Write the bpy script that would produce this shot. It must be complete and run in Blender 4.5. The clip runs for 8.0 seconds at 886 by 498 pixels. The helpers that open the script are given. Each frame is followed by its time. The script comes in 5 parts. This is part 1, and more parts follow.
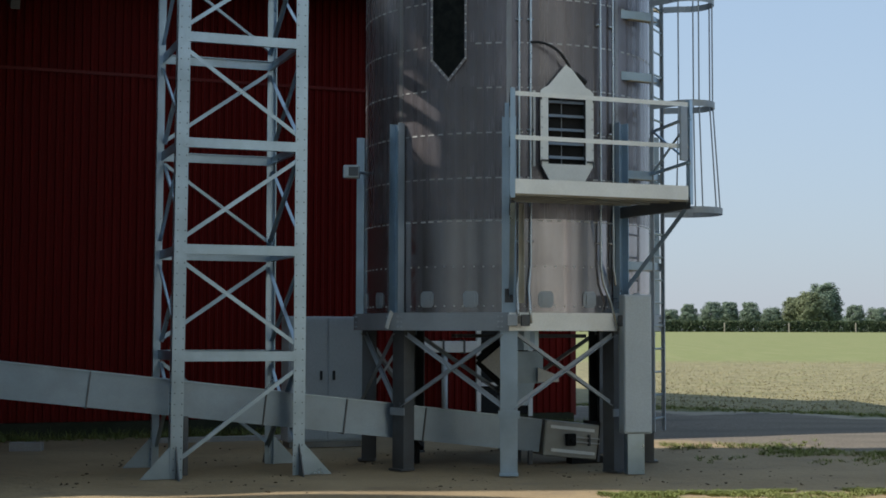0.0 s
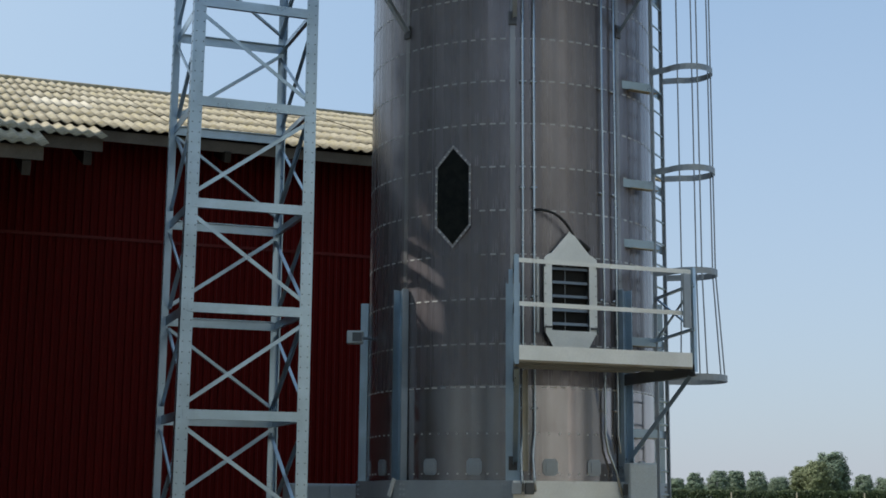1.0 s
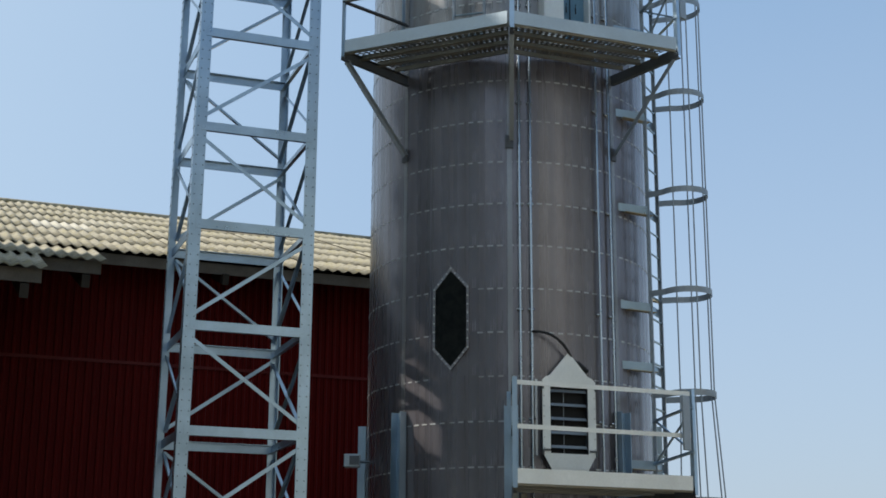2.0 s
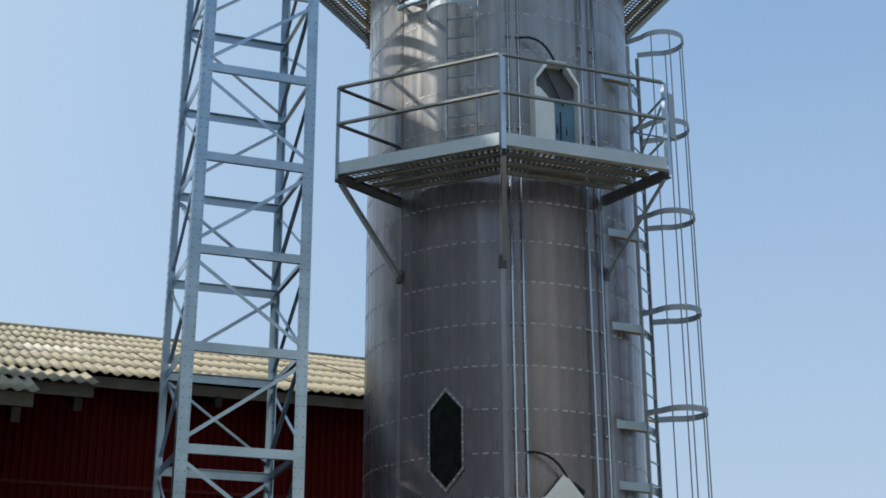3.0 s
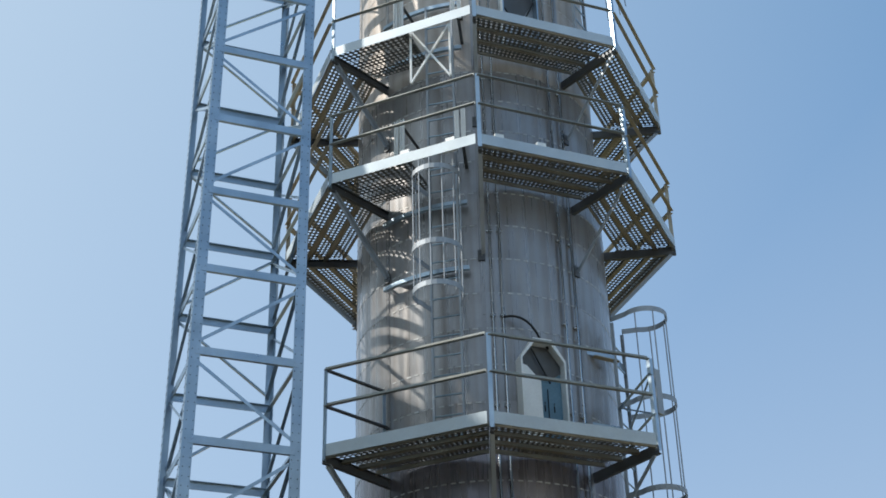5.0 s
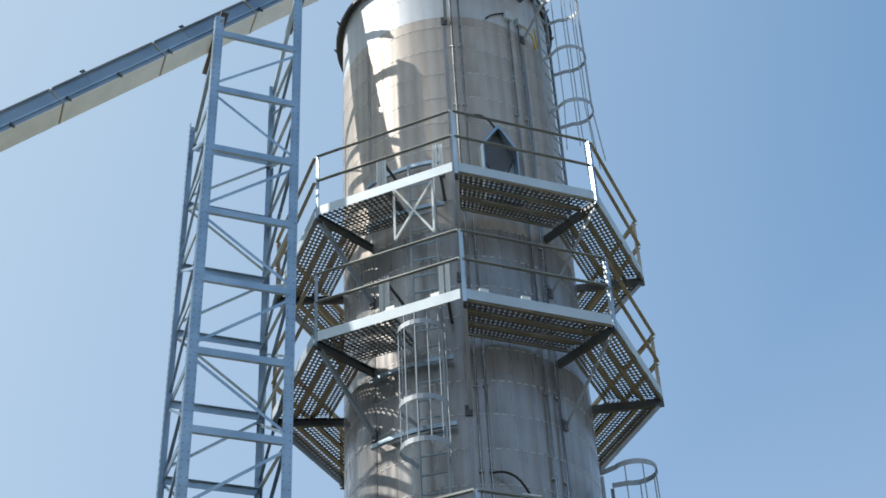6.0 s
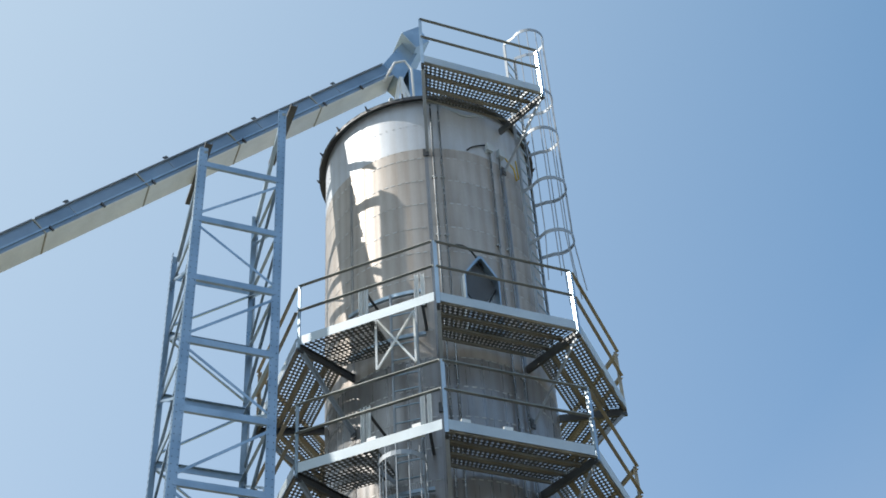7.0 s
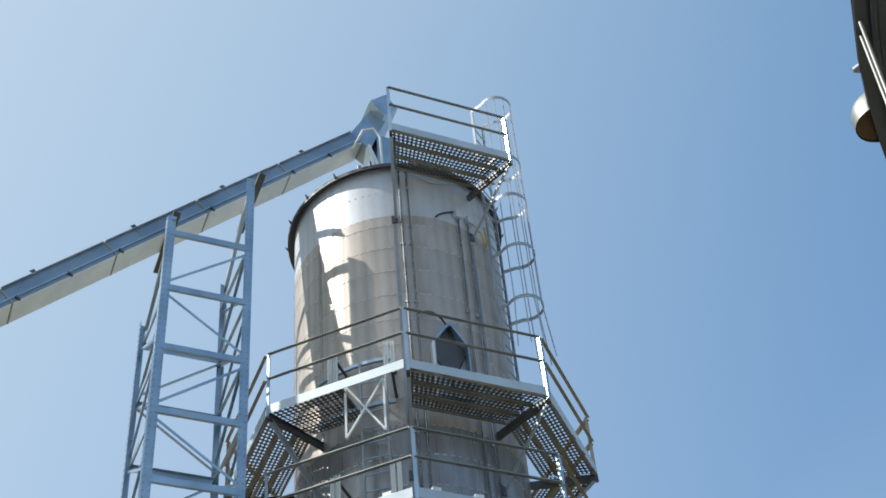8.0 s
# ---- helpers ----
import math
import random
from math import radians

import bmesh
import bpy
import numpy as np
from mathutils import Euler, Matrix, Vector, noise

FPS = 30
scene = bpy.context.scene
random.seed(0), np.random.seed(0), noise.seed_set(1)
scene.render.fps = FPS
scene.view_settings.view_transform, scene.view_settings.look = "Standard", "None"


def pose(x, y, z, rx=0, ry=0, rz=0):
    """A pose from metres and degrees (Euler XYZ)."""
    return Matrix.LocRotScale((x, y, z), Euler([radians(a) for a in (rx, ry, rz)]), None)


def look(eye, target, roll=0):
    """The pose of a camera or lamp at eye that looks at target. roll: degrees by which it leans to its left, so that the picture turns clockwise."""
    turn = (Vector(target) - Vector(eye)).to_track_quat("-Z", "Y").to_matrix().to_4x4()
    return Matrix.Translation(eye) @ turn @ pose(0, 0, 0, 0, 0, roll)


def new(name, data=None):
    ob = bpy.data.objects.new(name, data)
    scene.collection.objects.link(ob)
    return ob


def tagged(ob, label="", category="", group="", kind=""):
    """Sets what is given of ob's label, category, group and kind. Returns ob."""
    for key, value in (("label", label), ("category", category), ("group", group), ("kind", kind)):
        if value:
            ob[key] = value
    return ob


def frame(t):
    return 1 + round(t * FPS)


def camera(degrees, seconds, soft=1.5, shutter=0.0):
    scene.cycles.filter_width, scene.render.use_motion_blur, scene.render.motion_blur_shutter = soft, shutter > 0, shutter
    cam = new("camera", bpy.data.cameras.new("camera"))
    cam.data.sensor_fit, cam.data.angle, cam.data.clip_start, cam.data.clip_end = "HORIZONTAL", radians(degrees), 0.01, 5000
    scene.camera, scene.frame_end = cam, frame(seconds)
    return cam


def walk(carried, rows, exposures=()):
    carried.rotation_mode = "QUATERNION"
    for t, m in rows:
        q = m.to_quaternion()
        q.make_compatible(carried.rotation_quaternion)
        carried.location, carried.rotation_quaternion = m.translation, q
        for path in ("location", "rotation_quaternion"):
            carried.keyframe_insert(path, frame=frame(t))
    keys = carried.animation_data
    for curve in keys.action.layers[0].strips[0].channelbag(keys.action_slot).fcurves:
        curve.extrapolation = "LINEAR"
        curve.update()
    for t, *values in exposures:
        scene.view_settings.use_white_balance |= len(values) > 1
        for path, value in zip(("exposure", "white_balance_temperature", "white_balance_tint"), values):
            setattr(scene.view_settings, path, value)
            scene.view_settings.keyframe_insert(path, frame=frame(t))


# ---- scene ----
# The camera stands on one spot and tilts upwards: seconds, yaw, pitch, roll in degrees.
cam = camera(34.67, 8.0, 1.7)
EYE = 1.67
ROWS = [
    (0.0, 0.00, 3.27, 0.17),
    (0.5, 0.09, 6.80, 0.43),
    (1.0, 0.19, 9.96, 0.46),
    (1.5, 0.20, 12.54, 0.18),
    (1.7, 0.14, 13.49, 0.36),
    (2.8, -0.09, 18.70, 0.04),
    (3.0, -0.12, 19.73, -0.16),
    (3.5, -0.18, 22.19, -0.33),
    (4.0, -0.23, 25.20, -0.73),
    (4.5, -0.41, 28.21, -0.98),
    (4.7, -0.62, 29.24, -1.08),
    (5.8, -1.59, 36.04, -2.99),
    (6.0, -1.88, 37.20, -3.21),
    (6.5, -2.65, 39.93, -4.07),
    (7.0, -3.26, 42.38, -4.08),
    (7.5, -4.72, 44.63, -5.43),
    (8.0, -5.30, 44.95, -5.91),
]
walk(cam, [(t, pose(0, 0, EYE, 90 + pitch, 0, yaw) @ pose(0, 0, 0, 0, 0, roll)) for t, yaw, pitch, roll in ROWS])

# ---- light ----
SUN_LEFT, SUN_UP = 87.5, 48.0      # degrees left of straight behind the camera, and above the horizon
to_sun = Vector((-math.sin(radians(SUN_LEFT)) * math.cos(radians(SUN_UP)), -math.cos(radians(SUN_LEFT)) * math.cos(radians(SUN_UP)), math.sin(radians(SUN_UP))))
world = bpy.data.worlds.new("sky")
scene.world = world
world.use_nodes = True
sky = world.node_tree.nodes.new("ShaderNodeTexSky")
sky.sky_type, sky.sun_disc = "NISHITA", False
sky.sun_elevation, sky.sun_rotation = radians(SUN_UP), math.atan2(to_sun.x, to_sun.y)
sky.air_density, sky.dust_density, sky.ozone_density = 0.72, 1.2, 0.9
links = world.node_tree.links
where = world.node_tree.nodes.new("ShaderNodeTexCoord").outputs["Generated"]


def sky_layer(under, fac, colour, kind="MIX"):
    n = world.node_tree.nodes.new("ShaderNodeMix")
    n.data_type, n.blend_type = "RGBA", kind
    n.inputs["B"].default_value = (*colour, 1)
    links.new(under, n.inputs["A"])
    if isinstance(fac, float):
        n.inputs["Factor"].default_value = fac
    else:
        links.new(fac, n.inputs["Factor"])
    return n.outputs["Result"]


def sky_span(value, lo, hi, a, b):
    n = world.node_tree.nodes.new("ShaderNodeMapRange")
    for k, v in zip((1, 2, 3, 4), (lo, hi, a, b)):
        n.inputs[k].default_value = v
    links.new(value, n.inputs[0])
    return n.outputs[0]


height = world.node_tree.nodes.new("ShaderNodeSeparateXYZ")
links.new(where, height.inputs[0])
toward = world.node_tree.nodes.new("ShaderNodeVectorMath")
toward.operation, toward.inputs[1].default_value = "DOT_PRODUCT", to_sun
links.new(where, toward.inputs[0])
air = sky_layer(sky.outputs[0], 1.0, (0.50, 1.01, 1.10), "MULTIPLY")      # white balance of the clear sky
air = sky_layer(air, sky_span(height.outputs[2], 0.0, 0.8, 0.95, 0.0), (2.04, 2.13, 2.41))      # summer haze over the horizon
air = sky_layer(air, sky_span(toward.outputs["Value"], 0.2, 1.0, 0.0, 0.95), (2.80, 3.10, 3.30))      # and the glow towards the sun
links.new(air, world.node_tree.nodes["Background"].inputs[0])
world.node_tree.nodes["Background"].inputs[1].default_value = 0.134
lamp = bpy.data.lights.new("sun", "SUN")
lamp.energy, lamp.angle, lamp.color = 2.65, radians(0.53), (1.0, 0.95, 0.87)
sun = new("sun", lamp)
sun.matrix_world = look((-40, -20, 60), Vector((-40, -20, 60)) - to_sun)
scene.view_settings.exposure = 0.9


# ---- materials ----
def material(name, metal=0.0, rough=0.5):
    m = bpy.data.materials.new(name)
    m.use_nodes = True
    b = m.node_tree.nodes["Principled BSDF"]
    b.inputs["Metallic"].default_value, b.inputs["Roughness"].default_value = metal, rough
    return m, m.node_tree, b


def node(tree, kind, **inputs):
    n = tree.nodes.new(kind)
    for key, value in inputs.items():
        n.inputs[key.replace("_", " ")].default_value = value
    return n


def noise_at(tree, scale, detail=4.0, stretch=(1, 1, 1), coords="Object", rough=0.55):
    tc, mp = tree.nodes.new("ShaderNodeTexCoord"), tree.nodes.new("ShaderNodeMapping")
    mp.inputs["Scale"].default_value = stretch
    tree.links.new(tc.outputs[coords], mp.inputs[0])
    n = node(tree, "ShaderNodeTexNoise", Scale=scale, Detail=detail, Roughness=rough)
    tree.links.new(mp.outputs[0], n.inputs["Vector"])
    return n.outputs["Fac"]


def ramp(tree, fac, stops):
    r = tree.nodes.new("ShaderNodeValToRGB")
    while len(r.color_ramp.elements) < len(stops):
        r.color_ramp.elements.new(0.5)
    for e, (at, c) in zip(r.color_ramp.elements, stops):
        e.position, e.color = at, (*c, 1)
    tree.links.new(fac, r.inputs[0])
    return r.outputs[0]


def blend(tree, fac, a, b, kind="MIX"):
    n = tree.nodes.new("ShaderNodeMix")
    n.data_type, n.blend_type = "RGBA", kind
    for s, v in ((n.inputs["Factor"], fac), (n.inputs["A"], a), (n.inputs["B"], b)):
        if isinstance(v, bpy.types.NodeSocket):
            tree.links.new(v, s)
        else:
            s.default_value = v if isinstance(v, float) else (*v, 1)
    return n.outputs["Result"]


def relief(tree, bsdf, fac, strength, distance):
    b = node(tree, "ShaderNodeBump", Strength=strength, Distance=distance)
    tree.links.new(fac, b.inputs["Height"])
    tree.links.new(b.outputs[0], bsdf.inputs["Normal"])


def span(tree, fac, lo, hi, a, b):
    n = node(tree, "ShaderNodeMapRange")
    for i, v in zip((1, 2, 3, 4), (lo, hi, a, b)):
        n.inputs[i].default_value = v
    tree.links.new(fac, n.inputs[0])
    return n.outputs[0]


def galvanised(name, light, dark, stain=None, amount=0.0, rough=(0.3, 0.5), metal=0.85, streaks=False, spread=0.0, sheen=0.0):
    """Zinc-coated steel: spangle, dull patches, and streaks of dust or rust where given."""
    m, t, b = material(name, metal)
    spangle = noise_at(t, 38.0, 2.0)
    patch = noise_at(t, 1.7, 5.0)
    c = ramp(t, patch, ((0.3, dark), (0.7, light)))
    c = blend(t, span(t, spangle, 0.35, 0.65, 0.0, 0.22), c, tuple(v * 0.72 for v in light))
    if stain:
        run = noise_at(t, 2.2, 6.0, (3.2, 3.2, 0.22) if streaks else (1, 1, 1))
        c = blend(t, span(t, run, 0.38, 0.7, 0.0, amount), c, stain)
    if spread:
        info = t.nodes.new("ShaderNodeObjectInfo")
        c = blend(t, span(t, info.outputs["Random"], 0, 1, 0.0, spread), c, tuple(v * 0.55 for v in dark))
    t.links.new(c, b.inputs["Base Color"])
    gloss = noise_at(t, 3.1, 5.0, (4.0, 4.0, 0.12)) if streaks else patch
    t.links.new(span(t, gloss, 0.3, 0.7, rough[0] - (0.06 if streaks else 0), rough[1] + (0.04 if streaks else 0)), b.inputs["Roughness"])
    relief(t, b, spangle, 0.05, 0.004)
    b.inputs["Coat Weight"].default_value, b.inputs["Coat Roughness"].default_value = sheen, 0.12
    return m


def matte(name, a, b_, scale, rough=0.85, fine=40.0, bump=0.1, depth=0.01, stretch=(1, 1, 1), spread=0.0, spec=0.25):
    m, t, b = material(name, 0.0, rough)
    b.inputs["Specular IOR Level"].default_value = spec
    c = ramp(t, noise_at(t, scale, 6.0, stretch), ((0.3, a), (0.7, b_)))
    g = noise_at(t, fine, 3.0, stretch)
    c = blend(t, span(t, g, 0.35, 0.65, 0.0, 0.3), c, tuple(v * 0.6 for v in a))
    if spread:
        info = t.nodes.new("ShaderNodeObjectInfo")
        c = blend(t, span(t, info.outputs["Random"], 0, 1, 0.0, spread), c, tuple(v * 0.6 for v in a))
    t.links.new(c, b.inputs["Base Color"])
    relief(t, b, g, bump, depth)
    return m


ZINC = galvanised("zinc", (0.485, 0.60, 0.70), (0.34, 0.435, 0.52), (0.20, 0.245, 0.28), 0.35, (0.26, 0.44), 0.8)
ZINC_NEW_LIT = galvanised("new_and_lit_zinc", (0.90, 0.91, 0.89), (0.80, 0.82, 0.81), (0.44, 0.44, 0.41), 0.25, (0.40, 0.56), 0.25)
CONDUIT = galvanised("conduit_zinc", (0.56, 0.60, 0.63), (0.46, 0.50, 0.53), (0.3, 0.3, 0.3), 0.2, (0.2, 0.32), 0.95)
TOE = galvanised("edge_zinc", (0.58, 0.65, 0.69), (0.46, 0.53, 0.58), (0.36, 0.37, 0.36), 0.25, (0.45, 0.6), 0.5)
ZINC_TOP = galvanised("top_course_zinc", (0.62, 0.65, 0.69), (0.52, 0.55, 0.59), (0.40, 0.38, 0.36), 0.35, (0.50, 0.62), 0.42, True, 0.12)
CAGE = galvanised("cage_zinc", (0.42, 0.46, 0.50), (0.32, 0.36, 0.40), (0.2, 0.21, 0.22), 0.3, (0.5, 0.65), 0.5)
RAIL = galvanised("rail_zinc", (0.36, 0.38, 0.37), (0.27, 0.29, 0.28), (0.22, 0.20, 0.15), 0.4, (0.4, 0.55), 0.6)
ZINC_WARM = galvanised("dusty_and_warm_lit_zinc", (0.52, 0.48, 0.40), (0.40, 0.36, 0.28), (0.33, 0.25, 0.13), 0.6, (0.45, 0.65), 0.6)
WALL_SHEET = galvanised("low_wall_zinc", (0.245, 0.225, 0.242), (0.173, 0.158, 0.17), (0.14, 0.115, 0.105), 0.5, (0.22, 0.36), 0.55, True, 0.25, 0.15)
WALL_MID = galvanised("mid_wall_zinc", (0.385, 0.385, 0.39), (0.285, 0.283, 0.283), (0.17, 0.125, 0.09), 0.5, (0.26, 0.40), 0.55, True, 0.2, 0.2)
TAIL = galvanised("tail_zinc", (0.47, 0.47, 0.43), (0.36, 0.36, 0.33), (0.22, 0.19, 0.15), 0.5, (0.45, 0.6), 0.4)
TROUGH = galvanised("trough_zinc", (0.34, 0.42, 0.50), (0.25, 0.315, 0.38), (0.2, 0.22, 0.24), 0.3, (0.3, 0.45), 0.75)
WALL_TOP = galvanised("upper_wall_zinc", (0.53, 0.485, 0.445), (0.41, 0.375, 0.34), (0.24, 0.175, 0.12), 0.5, (0.4, 0.6), 0.4, True, 0.2)
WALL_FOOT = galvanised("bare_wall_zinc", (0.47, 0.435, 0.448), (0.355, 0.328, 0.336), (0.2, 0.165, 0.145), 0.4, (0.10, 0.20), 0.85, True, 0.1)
BOLT = galvanised("bolt_zinc", (0.66, 0.67, 0.67), (0.52, 0.53, 0.53), (0.33, 0.29, 0.24), 0.4, (0.4, 0.55), 0.25)
DARK_STEEL = galvanised("weathered_and_shaded_steel", (0.15, 0.16, 0.17), (0.095, 0.103, 0.11), (0.07, 0.055, 0.045), 0.5, (0.45, 0.65), 0.6)
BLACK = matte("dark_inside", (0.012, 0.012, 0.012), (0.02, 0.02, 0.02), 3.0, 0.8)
RUBBER = matte("black_cable", (0.02, 0.02, 0.02), (0.035, 0.035, 0.035), 8.0, 0.6)
RED_SHEET = matte("red_painted_sheet", (0.115, 0.0068, 0.0055), (0.157, 0.0096, 0.0073), 0.9, 0.55, 30.0, 0.04, 0.004, (2.5, 2.5, 0.25), 0.12, 0.08)
RED_DARK = matte("red_trim", (0.13, 0.012, 0.010), (0.17, 0.018, 0.014), 2.0, 0.5)
FASCIA = matte("bleached_board", (0.12, 0.10, 0.078), (0.20, 0.17, 0.135), 2.5, 0.85, 50.0, 0.2, 0.004)
# boards and rafters are darkened further for deep shade under the eaves
TIMBER = matte("weathered_and_shaded_timber", (0.045, 0.036, 0.028), (0.085, 0.068, 0.052), 3.0, 0.85, 60.0, 0.2, 0.004)
CABINET = matte("grey_cabinet_paint", (0.47, 0.53, 0.57), (0.54, 0.60, 0.64), 1.5, 0.3, 60.0, 0.02, 0.002)
BLUE = matte("blue_green_paint", (0.13, 0.25, 0.35), (0.17, 0.31, 0.42), 3.0, 0.45)
WHITE = matte("white_paint", (0.70, 0.70, 0.68), (0.80, 0.80, 0.78), 2.0, 0.5)
YELLOW = matte("yellow_band", (0.55, 0.38, 0.04), (0.65, 0.45, 0.06), 6.0, 0.6)
CEMENT = matte("concrete", (0.32, 0.31, 0.29), (0.42, 0.41, 0.38), 1.5, 0.9, 45.0, 0.3, 0.01)
# far leaves are lightened and blued: the haze of distance is in their colour
HAZY_LEAF = matte("leaves", (0.12, 0.165, 0.115), (0.19, 0.245, 0.17), 0.4, 0.6, 3.0, 0.0)
LEAF_DRY = matte("olive_leaves", (0.135, 0.16, 0.085), (0.21, 0.24, 0.13), 0.4, 0.6, 3.0, 0.0)
BARK = matte("bark", (0.08, 0.06, 0.045), (0.14, 0.11, 0.08), 4.0, 0.9)
HEDGE_LEAF = matte("hedge_leaves", (0.035, 0.052, 0.022), (0.06, 0.085, 0.035), 0.6, 0.6, 3.0, 0.0)
RUST = matte("rusty_screen", (0.10, 0.062, 0.035), (0.17, 0.105, 0.06), 5.0, 0.9, 60.0, 0.2, 0.004)
# plinth concrete is near black, holding the shade at the wall's foot
PLINTH_SHADE = matte("shaded_concrete", (0.028, 0.034, 0.018), (0.06, 0.06, 0.042), 2.0, 0.95, 20.0, 0.3, 0.01)
GRASS = matte("grass_blades", (0.13, 0.17, 0.04), (0.27, 0.28, 0.10), 0.7, 0.7, 6.0, 0.0)
BIN_SHEET = galvanised("bin_zinc", (0.68, 0.72, 0.71), (0.55, 0.60, 0.59), (0.38, 0.40, 0.37), 0.3, (0.5, 0.65), 0.4)


def fibre_cement():
    """Old corrugated sheets: grey-buff with yellow lichen, bleached patches and dark moss in the valleys of grime."""
    m, t, b = material("fibre_cement", 0.0, 0.9)
    c = ramp(t, noise_at(t, 0.8, 6.0), ((0.3, (0.23, 0.2, 0.135)), (0.7, (0.42, 0.375, 0.28))))
    c = blend(t, span(t, noise_at(t, 2.6, 7.0), 0.5, 0.68, 0.0, 0.75), c, (0.30, 0.25, 0.11))
    c = blend(t, span(t, noise_at(t, 9.0, 6.0), 0.5, 0.68, 0.0, 0.75), c, (0.10, 0.09, 0.062))
    info = t.nodes.new("ShaderNodeObjectInfo")
    c = blend(t, span(t, info.outputs["Random"], 0.88, 0.95, 0.0, 0.45), c, (0.66, 0.62, 0.53))
    t.links.new(c, b.inputs["Base Color"])
    relief(t, b, noise_at(t, 30.0, 4.0), 0.3, 0.01)
    return m


ROOFING = fibre_cement()
ROOFING_NEW = matte("pale_roof_sheet", (0.33, 0.35, 0.36), (0.48, 0.49, 0.48), 2.0, 0.8, 12.0, 0.2, 0.01)


def ground_material():
    """Sand and fine gravel in the yard, a lane of grey gravel toned down for shade with grass verges, then bare soil
    and a green crop.
    """
    m, t, b = material("ground", 0.0, 0.95)
    tc = t.nodes.new("ShaderNodeTexCoord")
    sep = t.nodes.new("ShaderNodeSeparateXYZ")
    t.links.new(tc.outputs["Object"], sep.inputs[0])
    warp = span(t, noise_at(t, 0.5, 5.0), 0.3, 0.7, -0.9, 0.9)

    def dist(ax, ay, wobble=True):
        ms = [t.nodes.new("ShaderNodeMath") for _ in range(4)]
        for k, op in zip(ms, ("MULTIPLY", "MULTIPLY", "ADD", "ADD")):
            k.operation = op
        t.links.new(sep.outputs[0], ms[0].inputs[0]); ms[0].inputs[1].default_value = ax
        t.links.new(sep.outputs[1], ms[1].inputs[0]); ms[1].inputs[1].default_value = ay
        t.links.new(ms[0].outputs[0], ms[2].inputs[0]); t.links.new(ms[1].outputs[0], ms[2].inputs[1])
        t.links.new(ms[2].outputs[0], ms[3].inputs[0])
        if wobble:
            t.links.new(warp, ms[3].inputs[1])
        else:
            ms[3].inputs[1].default_value = 0.0
        return ms[3].outputs[0]

    sand = ramp(t, noise_at(t, 0.6, 7.0), ((0.3, (0.26, 0.186, 0.10)), (0.7, (0.39, 0.29, 0.165))))
    sand = blend(t, span(t, noise_at(t, 45.0, 3.0), 0.4, 0.7, 0.0, 0.5), sand, (0.16, 0.12, 0.08))
    sand = blend(t, span(t, noise_at(t, 1.8, 6.0), 0.55, 0.72, 0.0, 0.5), sand, (0.17, 0.13, 0.09))
    # lane colours are lowered to hold the shade that lies across it
    gravel = ramp(t, noise_at(t, 25.0, 4.0), ((0.3, (0.075, 0.062, 0.046)), (0.7, (0.225, 0.185, 0.14))))
    gravel = blend(t, span(t, noise_at(t, 0.8, 7.0, (0.35, 1, 1)), 0.45, 0.62, 0.0, 0.7), gravel, (0.085, 0.074, 0.054))
    verge = ramp(t, noise_at(t, 3.0, 6.0), ((0.3, (0.07, 0.09, 0.025)), (0.7, (0.20, 0.19, 0.08))))
    soil = ramp(t, noise_at(t, 0.9, 8.0, rough=0.7), ((0.3, (0.20, 0.172, 0.082)), (0.7, (0.32, 0.28, 0.145))))
    soil = blend(t, span(t, noise_at(t, 2.4, 9.0, (0.55, 1, 1), rough=0.75), 0.46, 0.6, 0.0, 0.7), soil, (0.125, 0.10, 0.055))
    soil = blend(t, span(t, noise_at(t, 0.7, 6.0, (0.4, 1, 1)), 0.52, 0.68, 0.0, 0.4), soil, (0.15, 0.18, 0.05))
    soil = blend(t, span(t, noise_at(t, 2.6, 4.0, (1, 0.16, 1), rough=0.7), 0.47, 0.66, 0.0, 0.6), soil, (0.135, 0.12, 0.055))
    crop = ramp(t, noise_at(t, 1.3, 8.0, (0.5, 1, 1), rough=0.75), ((0.3, (0.148, 0.165, 0.05)), (0.7, (0.212, 0.222, 0.078))))
    crop = blend(t, span(t, noise_at(t, 1.1, 5.0, (1, 0.10, 1), rough=0.7), 0.48, 0.68, 0.0, 0.5), crop, (0.25, 0.235, 0.11))
    lane = dist(0.55, 0.83)
    c = blend(t, span(t, lane, 19.5, 20.3, 0.0, 1.0), sand, gravel)
    c = blend(t, span(t, lane, 26.9, 27.3, 0.0, 1.0), c, (0.30, 0.26, 0.20))
    c = blend(t, span(t, lane, 27.6, 27.9, 0.0, 1.0), c, verge)
    c = blend(t, span(t, lane, 28.2, 29.0, 0.0, 1.0), c, soil)
    c = blend(t, span(t, dist(0, 1), 69.0, 76.0, 0.0, 1.0), c, crop)
    t.links.new(c, b.inputs["Base Color"])
    relief(t, b, noise_at(t, 7.0, 6.0), 0.5, 0.05)
    return m


GROUND = ground_material()


# ---- building blocks ----
def add_box(bm, m, sx, sy, sz):
    """A box of that size round the origin of the pose m."""
    return bmesh.ops.create_cube(bm, size=1.0, matrix=m @ Matrix.Diagonal((sx, sy, sz, 1)))["verts"]


def along(p, q, side=(0, 0, 1)):
    """The pose at p whose x axis runs to q, with z as near to side as it can be."""
    p, q = Vector(p), Vector(q)
    x = (q - p).normalized()
    z = Vector(side)
    z = z - x * z.dot(x)
    if z.length < 1e-4:
        z = Vector((0, 1, 0)) - x * x.y
    z.normalize()
    y = z.cross(x)
    m = Matrix((x, y, z)).transposed().to_4x4()
    m.translation = p
    return m


